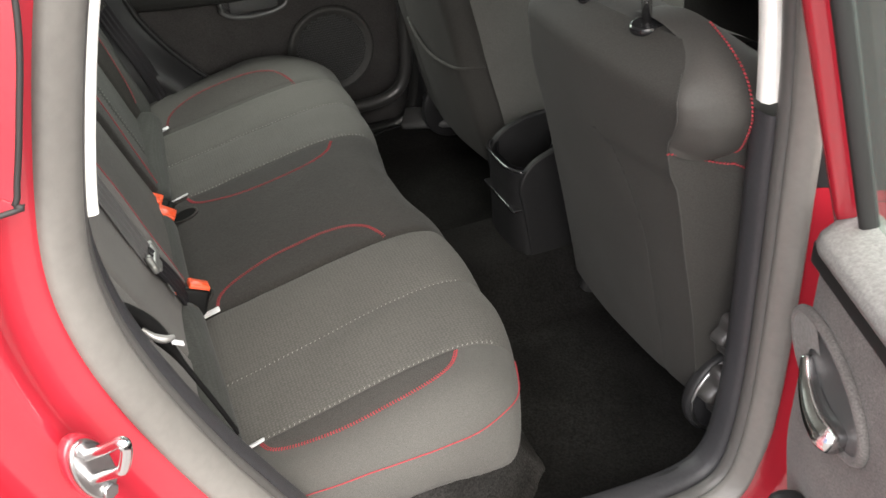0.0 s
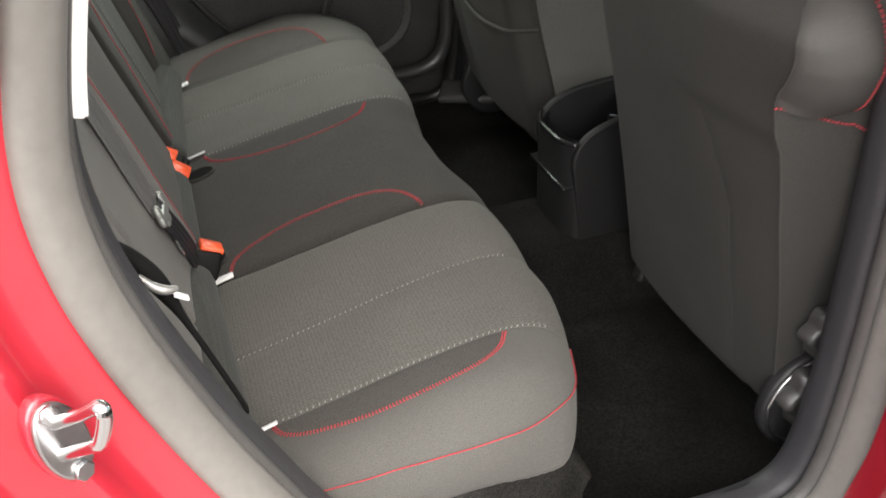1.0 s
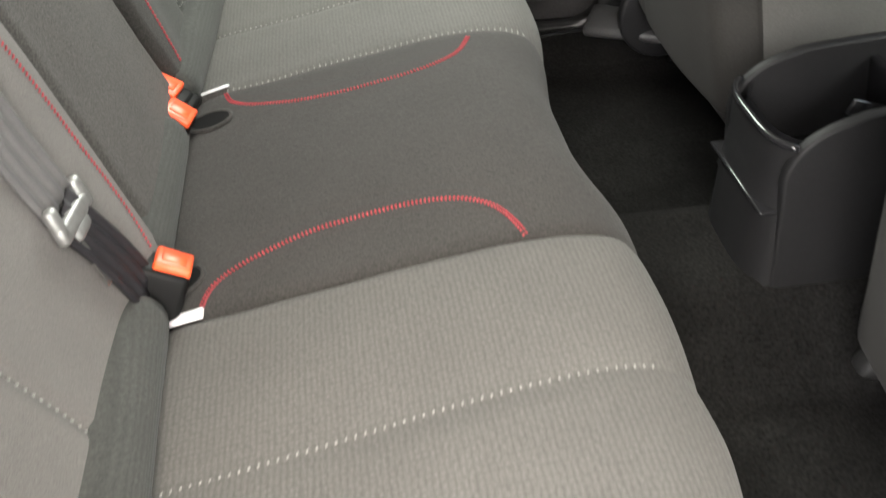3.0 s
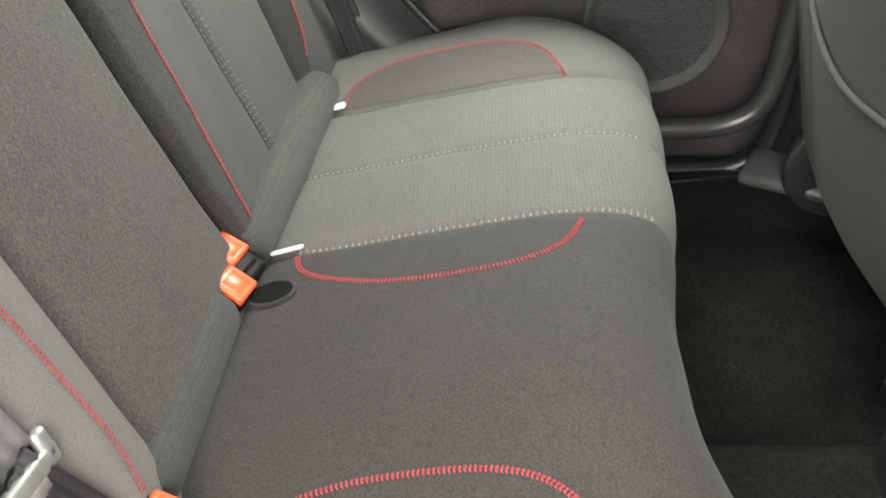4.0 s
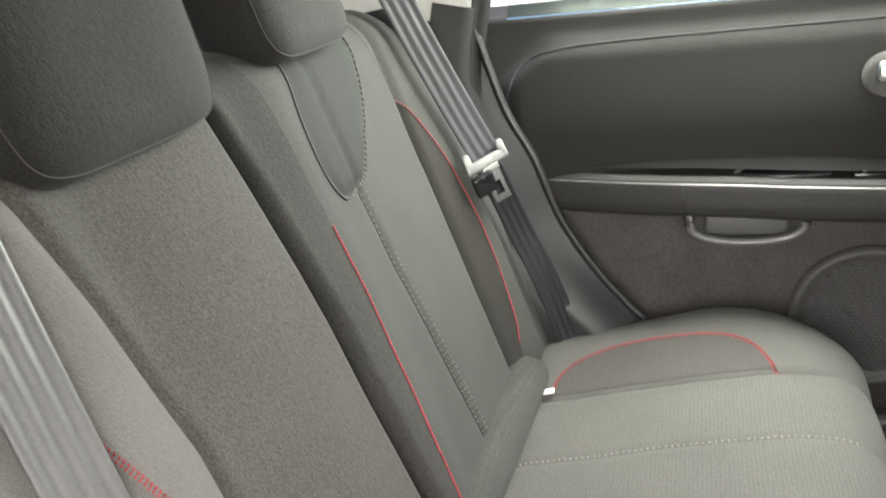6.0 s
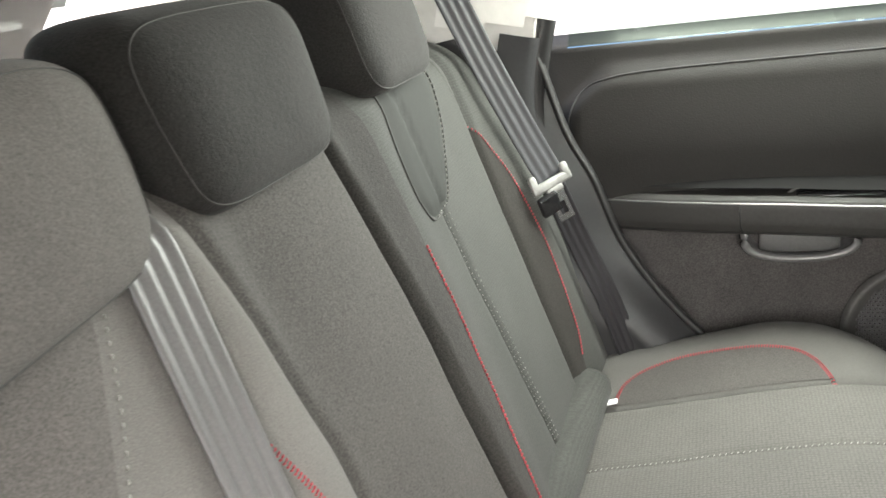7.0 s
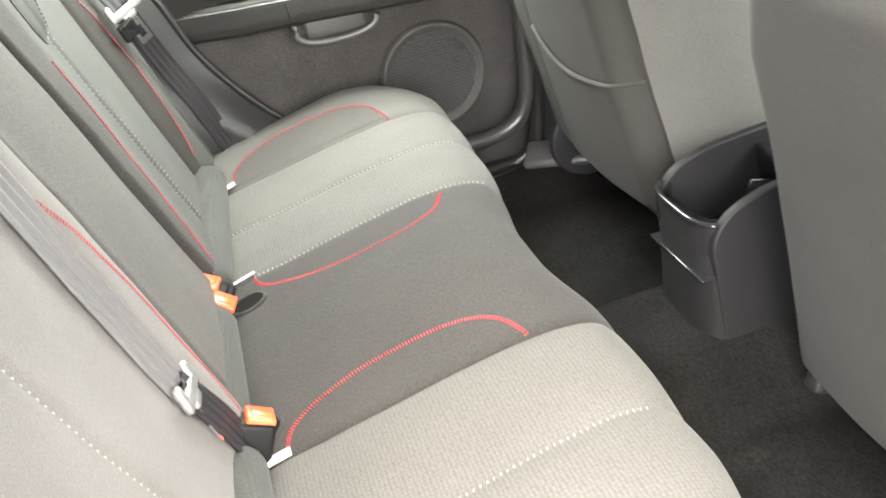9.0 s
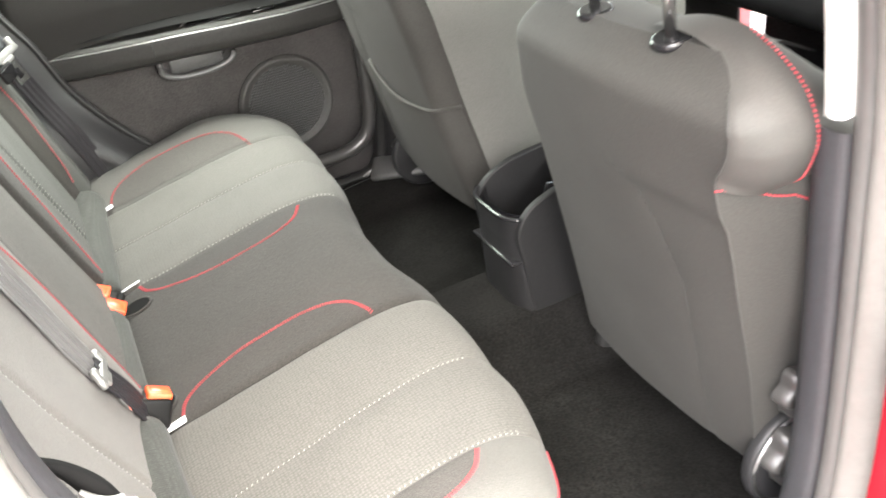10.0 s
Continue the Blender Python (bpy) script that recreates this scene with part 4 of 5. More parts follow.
tongue(beltf, (-0.066, 0.622, 0.893), (0.75, 0.6, 0.30), (-0.32, -0.06, 0.94))
stop = box((0.034, 0.012, 0.034), (-0.070, 0.612, 0.862), (10, -20, 35), 0.004)
part("belt_stop", stop, gloss_black, beltf, "black plastic belt stop")

# near belt: strap and tongue that hang in the gap by the doorway
beltn = thing("seat_belt", "black seat belt with a metal tongue tucked beside the bench end", "seat belt", group="seat belts", at=(-0.03, -0.6, 0.6))
l3 = catmull([(-0.17, -0.640, 1.12), (-0.12, -0.655, 0.95), (-0.085, -0.655, 0.84)], 10)
ribbon("strap", [(p, Vector((0.8, -0.5, 0.35))) for p in l3], 0.046, 0.0018, black_rubber, beltn)
bar("tongue", catmull([(-0.066, -0.636, 0.868), (-0.056, -0.642, 0.858), (-0.046, -0.644, 0.853), (-0.037, -0.640, 0.850)], 8), lambda t: 0.0024 + 0.0022 * math.sin(t * math.pi), dull_metal, beltn, "dull metal tongue end", sides=12)
part("label", box((0.016, 0.007, 0.003), (-0.036, -0.630, 0.834), (20, 40, 20), 0.001, 1), tag_white, beltn, "small white label")
# Black strip laid along the gap by the bench end, painting its shade
gap_line = catmull([(-0.092, -0.628, 0.905), (-0.071, -0.629, 0.885), (-0.050, -0.630, 0.842), (-0.033, -0.630, 0.787), (-0.012, -0.630, 0.716), (-0.002, -0.632, 0.680)], 8)
gap_side = [(p + Vector((1, 0, 0.45)) * w, p - Vector((1, 0, 0.45)) * w) for p, w in ((p, 0.0016 + 0.0060 * bell(p.z - 0.855, 0.035)) for p in gap_line)]
gap_mesh = mesh_of("slot", [Vector((q.x, q.y + dy, q.z)) for pair in gap_side for q in pair for dy in (0.0, 0.010)],
                   [f for k in range(len(gap_side) - 1) for f in ((4 * k, 4 * k + 2, 4 * k + 6, 4 * k + 4), (4 * k + 1, 4 * k + 5, 4 * k + 7, 4 * k + 3), (4 * k, 4 * k + 4, 4 * k + 5, 4 * k + 1), (4 * k + 2, 4 * k + 3, 4 * k + 7, 4 * k + 6))])
part("slot", gap_mesh, hollow_shade, beltn, "black strip for the shade in the gap by the belt")

# ---- far rear door, closed ----
far_door = thing("door_far", "closed rear door with a dark felt panel, padded upper part and armrest", "car door", kind="structure", at=(0.3, 0.80, 0.35))


def door_skin(x, z):
    y = 0.765 + 0.030 * smooth(0.60, 0.40, z)
    y += 0.02 * smooth(0.62, 0.70, x)
    return Vector((x, y, z))


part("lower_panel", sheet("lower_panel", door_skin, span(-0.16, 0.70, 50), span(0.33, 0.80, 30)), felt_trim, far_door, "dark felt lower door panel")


def upper_skin(x, z):
    y = 0.748 + 0.035 * smooth(0.90, 1.08, z)
    inside = smooth(-0.075, -0.035, x - 0.06 * smooth(0.97, 1.04, z)) * smooth(1.05, 1.012, z) * smooth(0.80, 0.835, z)
    y -= 0.028 * inside
    if z > 1.075:
        y += (z - 1.075) * 2.0
    return Vector((x, y, z))


part("upper_panel", sheet("upper_panel", upper_skin, span(-0.16, 0.68, 70), span(0.80, 1.092, 44)), leather_pad, far_door, "padded upper door panel")


def arm_depth(x):
    return between([(-0.02, 0.735), (0.0, 0.722), (0.1, 0.692), (0.2, 0.670), (0.35, 0.652), (0.5, 0.648), (0.66, 0.665)], x)


def armrest(x, v):
    """The armrest's section, from the pad over the ledge and down the front to the felt."""
    d = arm_depth(x)
    sec = [(0.752, 0.850), (0.735, 0.846), (d + 0.012, 0.842), (d + 0.003, 0.838), (d, 0.831), (d + 0.002, 0.80), (d + 0.008, 0.786), (d + 0.03, 0.776), (0.772, 0.770)]
    f = v * (len(sec) - 1)
    i = min(int(f), len(sec) - 2)
    a, b = Vector(sec[i]), Vector(sec[i + 1])
    c = a.lerp(b, f - i)
    return Vector((x, c.x, c.y - 0.012 * smooth(0.2, 0.6, x)))


part("armrest", sheet("armrest", armrest, span(-0.012, 0.672, 60), span(0, 1, 32)), arm_plastic, far_door, "dark plastic armrest ledge")


def hollow(x, v):
    d = arm_depth(x)
    return Vector((x, (d + 0.016) * (1 - v) + 0.756 * v, 0.8535 + 0.012 * v * smooth(-0.01, 0.12, x) - 0.012 * smooth(0.2, 0.6, x)))


# Black sheet on the ledge: paints the shade under the pad's overhang
part("ledge_shade", sheet("ledge_shade", hollow, span(0.0, 0.66, 40), span(0, 1, 8)), hollow_shade, far_door, "black sheet for the shade behind the armrest edge")
pad_edge = [(x, z) for x, z in ((-0.058, 0.862), (-0.057, 0.92), (-0.050, 0.97), (-0.032, 1.003), (0.004, 1.022), (0.08, 1.030), (0.30, 1.033), (0.50, 1.034), (0.66, 1.034))]
pad_edge = catmull([(x, 0, z) for x, z in pad_edge], 8)
bar("pad_seam", [upper_skin(p.x, p.z) + Vector((0, -0.001, 0)) for p in pad_edge], 0.0016, black_rubber, far_door, "dark outline of the padded panel", sides=6)
bar("trim_line", [(x, arm_depth(x) - 0.001, 0.834 - 0.012 * smooth(0.2, 0.6, x)) for x in span(-0.008, 0.67, 50)], 0.0014, satin_metal, far_door, "thin bright edge line", sides=6)
bar("panel_gap", [(0.206, arm_depth(0.206) - 0.0008, 0.833), (0.206, arm_depth(0.206) - 0.0005, 0.80), (0.209, arm_depth(0.206) + 0.01, 0.783)], 0.0016, black_rubber, far_door, sides=6)


def cup(u, v):
    """Grab recess under the armrest, with a rounded rim."""
    ang = math.pi * u
    rx, rz = 0.083 * (1 - 0.25 * v), 0.052 * (1 - 0.2 * v)
    x = 0.296 - rx * math.cos(ang) * (1 + 0.12 * math.sin(ang))
    z = 0.772 - rz * math.sin(ang) ** 0.55
    return Vector((x, 0.738 + 0.05 * v, z))


bar("pull_rim", [cup(u, 0) + Vector((0, -0.003, 0)) for u in span(0, 1, 30)], 0.0072, pull_gloss, far_door, "rounded rim of the pull recess", sides=8)
part("pull_cup", sheet("pull_cup", cup, span(0, 1, 30), span(0, 1, 6)), sill_plastic, far_door, "pull recess")
part("cup_back", box((0.12, 0.01, 0.05), (0.296, 0.755, 0.75), bevel=0.004), sill_plastic, far_door)
part("grab_tray", box((0.12, 0.045, 0.012), (0.345, 0.697, 0.838), bevel=0.005), gloss_black, far_door, "shallow tray in the armrest")
bar("tray_rim", catmull([(0.275, 0.69, 0.842), (0.30, 0.70, 0.850), (0.36, 0.712, 0.852), (0.40, 0.712, 0.845), (0.40, 0.68, 0.842)], 8), 0.003, soft_plastic, far_door, sides=6)
part("window_switch", box((0.05, 0.022, 0.01), (0.455, 0.685, 0.836), bevel=0.003), gloss_black, far_door, "black window switch")
part("switch_mark", box((0.010, 0.003, 0.002), (0.447, 0.680, 0.842), (0, 0, 35), 0.0005, 1), tag_white, far_door)
SPK = Vector((0.474, 0.750, 0.588))


def ring_at(r, y):
    return [SPK + Vector((r * math.cos(a), y, r * math.sin(a))) for a in span(0, 2 * math.pi, 64)[:-1]]


rows = [ring_at(0.116, 0.004), ring_at(0.112, -0.006), ring_at(0.106, -0.007), ring_at(0.098, 0.002), ring_at(0.092, 0.004)]
part("speaker_ring", mesh_of("speaker_ring", *grid(lambda r, i: rows[r][i], range(5), range(64), closed_v=True)), soft_plastic, far_door, "round speaker surround")
grille = bmesh.new()
for i in range(-24, 25):
    for j in range(-24, 25):
        px, pz = (i + 0.5 * (j % 2)) * 0.0072, j * 0.0063
        if px * px + pz * pz < 0.092 ** 2:
            c = SPK + Vector((px, 0.003, pz))
            vs = [grille.verts.new(c + Vector((0.0036 * math.cos(a), 0.0, 0.0036 * math.sin(a)))) for a in [math.pi / 6 + k * math.pi / 3 for k in range(6)]]
            ws = [grille.verts.new(c + Vector((0.0023 * math.cos(a), -0.0008, 0.0023 * math.sin(a)))) for a in [math.pi / 6 + k * math.pi / 3 for k in range(6)]]
            us = [grille.verts.new(c + Vector((0.0015 * math.cos(a), 0.003, 0.0015 * math.sin(a)))) for a in [math.pi / 6 + k * math.pi / 3 for k in range(6)]]
            for k in range(6):
                grille.faces.new((vs[k], vs[(k + 1) % 6], ws[(k + 1) % 6], ws[k]))
                grille.faces.new((ws[k], ws[(k + 1) % 6], us[(k + 1) % 6], us[k]))
part("speaker_grille", grille, sill_plastic, far_door, "black perforated speaker grille")
part("speaker_back", disc(0.10, 0.004, SPK + Vector((0, 0.009, 0)), (90, 0, 0), 0), black_rubber, far_door)
part("release_cup", disc(0.032, 0.02, (0.475, 0.722, 0.962), (90, 0, 0), 0.006), soft_plastic, far_door)
part("release_lever", box((0.075, 0.014, 0.030), (0.495, 0.706, 0.966), (0, 8, 0), 0.006), chrome, far_door, "bright metal door release lever")
rings("door_gasket", [(0.004, 0.735), (-0.004, 0.722), (0.004, 0.708), (0.022, 0.704), (0.034, 0.712)], gasket_rubber, far_door, "black rubber door gasket")

# dark quarter trim between bench end and far door, with the rubber round the door
FAR_EDGE = catmull([(-0.108, 0.712, 1.13), (-0.086, 0.712, 1.067), (-0.052, 0.712, 0.95), (-0.014, 0.712, 0.872), (0.020, 0.712, 0.775), (0.066, 0.712, 0.695), (0.12, 0.712, 0.625), (0.18, 0.712, 0.565), (0.27, 0.712, 0.50)], 8)
quarter_trim = thing("quarter_trim", "smooth dark plastic quarter trim between bench end and door", "pillar trim", kind="structure", at=(0.0, 0.70, 0.5))


def quarter_skin(k, v):
    """The trim: from the door's rubber back and inwards, swelling a little towards its foot."""
    p = FAR_EDGE[k]
    swell = 0.022 * smooth(0.80, 0.60, p.z) * math.sin(math.pi * min(v * 1.6, 1.0))
    return Vector((p.x - 0.15 * v, p.y + 0.004 - 0.052 * smooth(0.0, 0.75, v) - swell, p.z - 0.02 * v))


part("cover", sheet("cover", quarter_skin, range(len(FAR_EDGE)), span(0, 1, 16)), quarter_plastic, quarter_trim)
bar("door_rubber", FAR_EDGE, 0.0065, gasket_rubber, quarter_trim, "black rubber edge", sides=10)
far_seal = thing("seal_far", "glossy dark rubber seal round the foot of the closed rear door", "seal", kind="structure", at=(0.5, 0.70, 0.43))
bar("tube", catmull([(0.16, 0.716, 0.475), (0.28, 0.712, 0.447), (0.40, 0.708, 0.437), (0.52, 0.706, 0.434), (0.59, 0.706, 0.440), (0.634, 0.706, 0.465), (0.656, 0.706, 0.515), (0.664, 0.708, 0.60), (0.668, 0.712, 0.75), (0.664, 0.714, 0.92)], 8),
    0.017, seal_dark, far_seal, sides=14)

# far outer shell behind the door, sill and pillar foot
far_body = thing("body_side_far", "far red body side of the car behind the trim", "car body", kind="structure", at=(0.3, 0.85, 0.3))
part("outer_panel", box((3.0, 0.03, 0.80), (0.5, 0.86, 0.66), bevel=0.01), red_paint, far_body)
for sy, nm in ((1, "sill_far"), (-1, "sill_near")):
    sill = thing(nm, "dark plastic door sill trim beside the carpet", "sill trim", kind="structure", at=(0.3, sy * 0.74, 0.3))
    part("sill_cover", sheet("sill_cover", lambda x, v, sy=sy: (x, sy * (0.775 - 0.10 * smooth(0.0, 0.55, v) - 0.02 * v), 0.345 + 0.03 * smooth(0.15, 0.5, v) * smooth(0.3, 0.7, x) - 0.075 * smooth(0.5, 1.0, v)),
                             span(-0.1, 0.78, 40), span(0, 0.56, 12)), gloss_black if sy > 0 else dark_plastic, sill, "dark plastic sill cover")
    part("sill_skirt", sheet("sill_skirt", lambda x, v, sy=sy: (x, sy * (0.775 - 0.10 * smooth(0.0, 0.55, v) - 0.02 * v), 0.345 + 0.03 * smooth(0.15, 0.5, v) * smooth(0.3, 0.7, x) - 0.075 * smooth(0.5, 1.0, v)), span(-0.1, 0.78, 40), span(0.56, 1, 8)), carpet, sill, "black carpet below the sill cover")
tagged(part("sill_bracket", box((0.15, 0.08, 0.022), (0.690, 0.640, 0.388), (14, -4, -32), 0.010), sill_plastic), "dark plastic bracket cover on the sill by the pillar", "bracket")


# ---- front seats ----
def front_seat(sgn, lab, low):
    """A front seat from behind: back with a rear panel, band, shoulder wing and side bolster; sgn -1 is the near seat."""
    cy = sgn * 0.45
    st = thing("front_seat", lab, "car seat", group="front seats", at=(0.85, cy, 0.30))
    INNER = [(0.36, 0.150), (0.45, 0.155), (0.73, 0.180), (0.88, 0.178), (1.0, 0.210), (1.06, 0.25)]
    EDGE = [(0.36, 0.585), (0.40, 0.588), (0.60, 0.606), (0.80, 0.612), (0.906, 0.612), (0.925, 0.627), (0.945, 0.638), (0.969, 0.642), (0.99, 0.632), (1.005, 0.612), (1.015, 0.592), (1.025, 0.565), (1.08, 0.52)]

    def plane(z):
        return 0.587 + (0.906 - z) * 0.215

    def rear(u, z):
        a, b = between(INNER, z), between(EDGE, z)
        y = a + (b - a) * u
        seam = between([(0.36, 0.50), (0.5, 0.512), (0.71, 0.516), (0.80, 0.49), (0.84, 0.470), (0.86, 0.43), (1.1, 0.43)], z)
        x = plane(z) + 0.045 * (1 - smooth(0.0, 0.13, u)) ** 2 - 0.018 * math.sin(math.pi * u)
        x += 0.0025 * bell(y - seam, 0.006) * smooth(0.88, 0.84, z) - 0.006 * smooth(0.835, 0.862, z) * (1 - smooth(0.90, 1.02, z)) * smooth(0.45, 0.72, u)
        x += 0.06 * smooth(0.955, 1.03, z) ** 2 + 0.03 * smooth(0.42, 0.36, z)
        x += 0.0015 * noise.noise((y * 11, z * 11, 2))
        return Vector((x, sgn * y, z))
    part("rear_panel", sheet("rear_panel", rear, span(0, 1, 60), span(low, 1.022, 72)), seat_back_cloth, st, "dark cloth back of the seat")

    def inner(u, z):
        e = rear(0, z)
        return Vector((e.x + u * 0.26, e.y + sgn * (-0.012 * math.sin(math.pi * u) * 1.0), e.z))
    part("inner_side", sheet("inner_side", inner, span(0, 1, 20), span(low, 1.022, 40)), plain_cloth, st, "grey cloth inner side")

    def lower_side(u, z):
        e = rear(1, z)
        return Vector((e.x + 0.34 * u, e.y + sgn * 0.066 * math.sin(min(u * 1.3, 1) * math.pi / 2) * smooth(0.56, 0.74, z), e.z))
    part("side_bolster", sheet("side_bolster", lower_side, span(0, 1, 24), span(low, 0.915, 40)), seat_back_cloth, st, "grey cloth side bolster")

    HEM = catmull([(0.662, 0.634, 0.884), (0.660, 0.652, 0.900), (0.657, 0.668, 0.938), (0.656, 0.666, 0.966), (0.655, 0.650, 0.995), (0.654, 0.618, 1.019), (0.653, 0.575, 1.038)], 10)

    def hem(v):
        f = v * (len(HEM) - 1)
        i = min(int(f), len(HEM) - 2)
        p = HEM[i].lerp(HEM[i + 1], f - i)
        return Vector((p.x, sgn * p.y, p.z))

    def wing(u, v):
        """Shoulder wing: a full pad from the seat back's edge forward to the stitched hem, and on round the front."""
        vv = min(v, 1.0)
        a, b = rear(1, 0.893 + 0.127 * vv), hem(vv)
        low = math.sin(math.pi * min(0.08 + 0.92 * vv, 1.0)) ** 0.5
        if u <= 1:
            q = a.lerp(b, u)
            bow = math.sin(math.pi * u) ** 0.8 * (0.014 * low + 0.002)
            q += Vector((-0.5, sgn * 0.85, 0.15 * vv)) * bow - Vector((0, 0, 0.006 * math.sin(math.pi * u) * (1 - vv)))
            q -= Vector((0, sgn, 0)) * 0.004 * bell(u, 0.04)
        else:
            q = b + Vector((0.13 * (u - 1), -sgn * 0.06 * (u - 1) ** 2, -0.09 * (u - 1) * vv))
        if v > 1:
            t = (v - 1) / 0.4
            q = q.lerp(Vector((q.x, sgn * 0.47, 1.026 - 0.09 * max(u - 1, 0))), t) + Vector((0, 0, 0.006 * math.sin(math.pi * t)))
        return q
    part("shoulder_wing", sheet("shoulder_wing", wing, span(0, 1, 26) + span(1.0, 1.8, 10)[1:], span(0, 1, 36) + span(1.0, 1.4, 8)[1:]), wing_hide, st, "smooth rounded shoulder wing")

    def cap(u, v):
        a, b = rear(u, 1.022), Vector((rear(u, 1.022).x + 0.13, rear(u, 1.022).y, 0.985))
        return a.lerp(b, v) + Vector((0, 0, 0.012 * math.sin(math.pi * v)))
    part("top_cap", sheet("top_cap", cap, span(0, 1, 30), span(0, 1, 8)), seat_back_cloth, st, "rounded top of the seat back")
    pass_surface = lambda p: (p, Vector((-0.5, sgn * 0.8, 0.2)).normalized())
    edge_line = [hem(v) + Vector((-0.001, sgn * 0.0012, 0.0005)) for v in span(0.03, 0.99, 60)]
    stitches("red_stitching", edge_line, pass_surface, red_thread, st, 0.0042, 0.0009, 0.0014, 0.0006, slant=0.4)
    under = [lower_side(u, 0.893 - 0.020 * smooth(0, 0.22, u)) + Vector((-0.001, sgn * 0.0015, 0)) for u in span(0, 0.22, 30)]
    stitches("red_stitching", under, pass_surface, red_thread, st, 0.004, 0.0009, 0.0013, 0.0006, slant=0.4)
    down = [lower_side(0.22 + 0.16 * t, 0.873 - 0.035 * t) + Vector((-0.001, sgn * 0.0015, 0)) for t in span(0, 1, 12)]
    stitches("red_stitching", down, pass_surface, red_thread, st, 0.004, 0.0009, 0.0013, 0.0006, slant=0.4)
    bar("edge_seam", [rear(1, z) + Vector((-0.001, 0, 0)) for z in span(low + 0.01, 1.0, 50)], 0.0012, dark_thread, st, sides=6)
    bar("panel_seam", [rear((between([(0.36, 0.50), (0.5, 0.512), (0.71, 0.516), (0.80, 0.49), (0.84, 0.470), (0.858, 0.44)], z) - between(INNER, z)) / (between(EDGE, z) - between(INNER, z)), z) + Vector((-0.0005, 0, 0))
                       for z in span(low + 0.01, 0.858, 90)], 0.0007, dark_thread, st, sides=6)
    if sgn > 0:
        def pk2(u, v):
            """The map pocket: from the seat back's foot up to a slightly sagging hem."""
            top = 0.687 + (0.014 * (1 - u / 0.48) ** 2 if u < 0.48 else 0.036 * (u / 0.48 - 1) ** 2)
            return rear(0.01 + 0.70 * u, low + 0.01 + v * (top - low - 0.01)) + Vector((-0.003 - 0.006 * math.sin(math.pi * u) * v, 0, 0))
        part("map_pocket", sheet("map_pocket", pk2, span(0, 1, 40), span(0, 1, 24)), seat_back_cloth, st, "cloth map pocket on the seat back")
        bar("pocket_hem", [pk2(u, 1) for u in span(0, 1, 40)], 0.0042, seat_back_cloth, st, "rounded hem of the pocket", sides=8)
    # head restraint posts, collars and pad
    for y in (sgn * 0.368, sgn * 0.506):
        bar("head_post", [(0.612, y, 1.00), (0.600, y, 1.20)], 0.0068, chrome, st, "bright metal head restraint post", sides=12)
        part("post_collar", disc(0.022, 0.012, (0.611, y, 1.018), (0, -6, 0), 0.004, 24), gloss_black, st, "black plastic collar")
    head_pad("head_pad", sgn * 0.437, 0.125, 1.066, 1.26, 0.635, 0.11, seat_back_cloth, st, lean=-0.05, label="dark cloth head restraint")
    part("cushion_base", box((0.50, 0.50, 0.16), (0.98, cy, 0.46), (0, -8, 0), 0.05, 4), plain_cloth, st, "grey cloth seat cushion")
    for o in (-0.21, 0.21):
        part("seat_rail", box((0.50, 0.035, 0.05), (1.03, cy + o, 0.318), (0, 0, 0), 0.008), gloss_black, st, "black steel seat rail")
    part("rail_end", box((0.035, 0.03, 0.03), (0.715, sgn * 0.200, 0.375), (0, 20, 0), 0.008), black_rubber, st, "black plastic rail end cover")
    part("hinge_cover", disc(0.084, 0.02, (0.742, sgn * 0.600, 0.425), (90, 0, 0), 0.006), dark_plastic, st, "round black recliner cover")
    bar("cover_rim", [(0.742 + 0.076 * math.cos(a), sgn * 0.610, 0.425 + 0.076 * math.sin(a)) for a in span(0, 2 * math.pi, 48)[:-1]], 0.0030, satin_metal, st, "thin bright rim", sides=8, closed=True)
    for x, z, r in ((0.722, 0.452, 0.046), (0.722, 0.562, 0.036)):
        bm = bmesh.new()
        k = 40
        rim_v = []
        for lvl, yy in ((1.0, 0.0), (0.96, 0.020), (0.80, 0.026)):
            rim_v.append([bm.verts.new((x + r * lvl * (1 + 0.13 * math.cos(6 * a)) * math.cos(a), sgn * (0.612 + yy), z + r * lvl * (1 + 0.13 * math.cos(6 * a)) * math.sin(a))) for a in span(0, 2 * math.pi, k)[:-1]])
        for p, q in zip(rim_v, rim_v[1:]):
            for i in range(k):
                bm.faces.new((p[i], p[(i + 1) % k], q[(i + 1) % k], q[i]))
        bm.faces.new(rim_v[-1])
        for f in bm.faces:
            f.smooth = len(f.verts) == 4
        part("adjuster_knob", bm, seal_dark, st, "glossy black fluted adjuster knob")
    return st


front_seat(-1, "dark grey cloth front seat with red stitched shoulder wing", 0.36)
front_seat(1, "dark grey cloth front seat with a map pocket on its back", 0.465)

# ---- centre console end with an open bin ----
console = thing("centre_console", "black plastic console end with an open bin between the front seats", "console", at=(0.68, 0, 0.35))


def console_loop(z, grow=0.0, front=0.612):
    """Outline of the console at a height: rounded towards the bench."""
    hw = 0.078 + grow + 0.012 * (0.6 - z)
    x0 = front + 0.02 * (0.6 - z) * 0.5 - grow
    pts = []
    for a in span(0, 1, 24):
        y = hw * (1 - 2 * a)
        bow = 0.022 * (1 - (y / hw) ** 4)
        pts.append(Vector((x0 + 0.022 - bow, y, z)))
    pts = [Vector((0.98, hw, z))] + pts + [Vector((0.98, -hw, z))]
    return pts


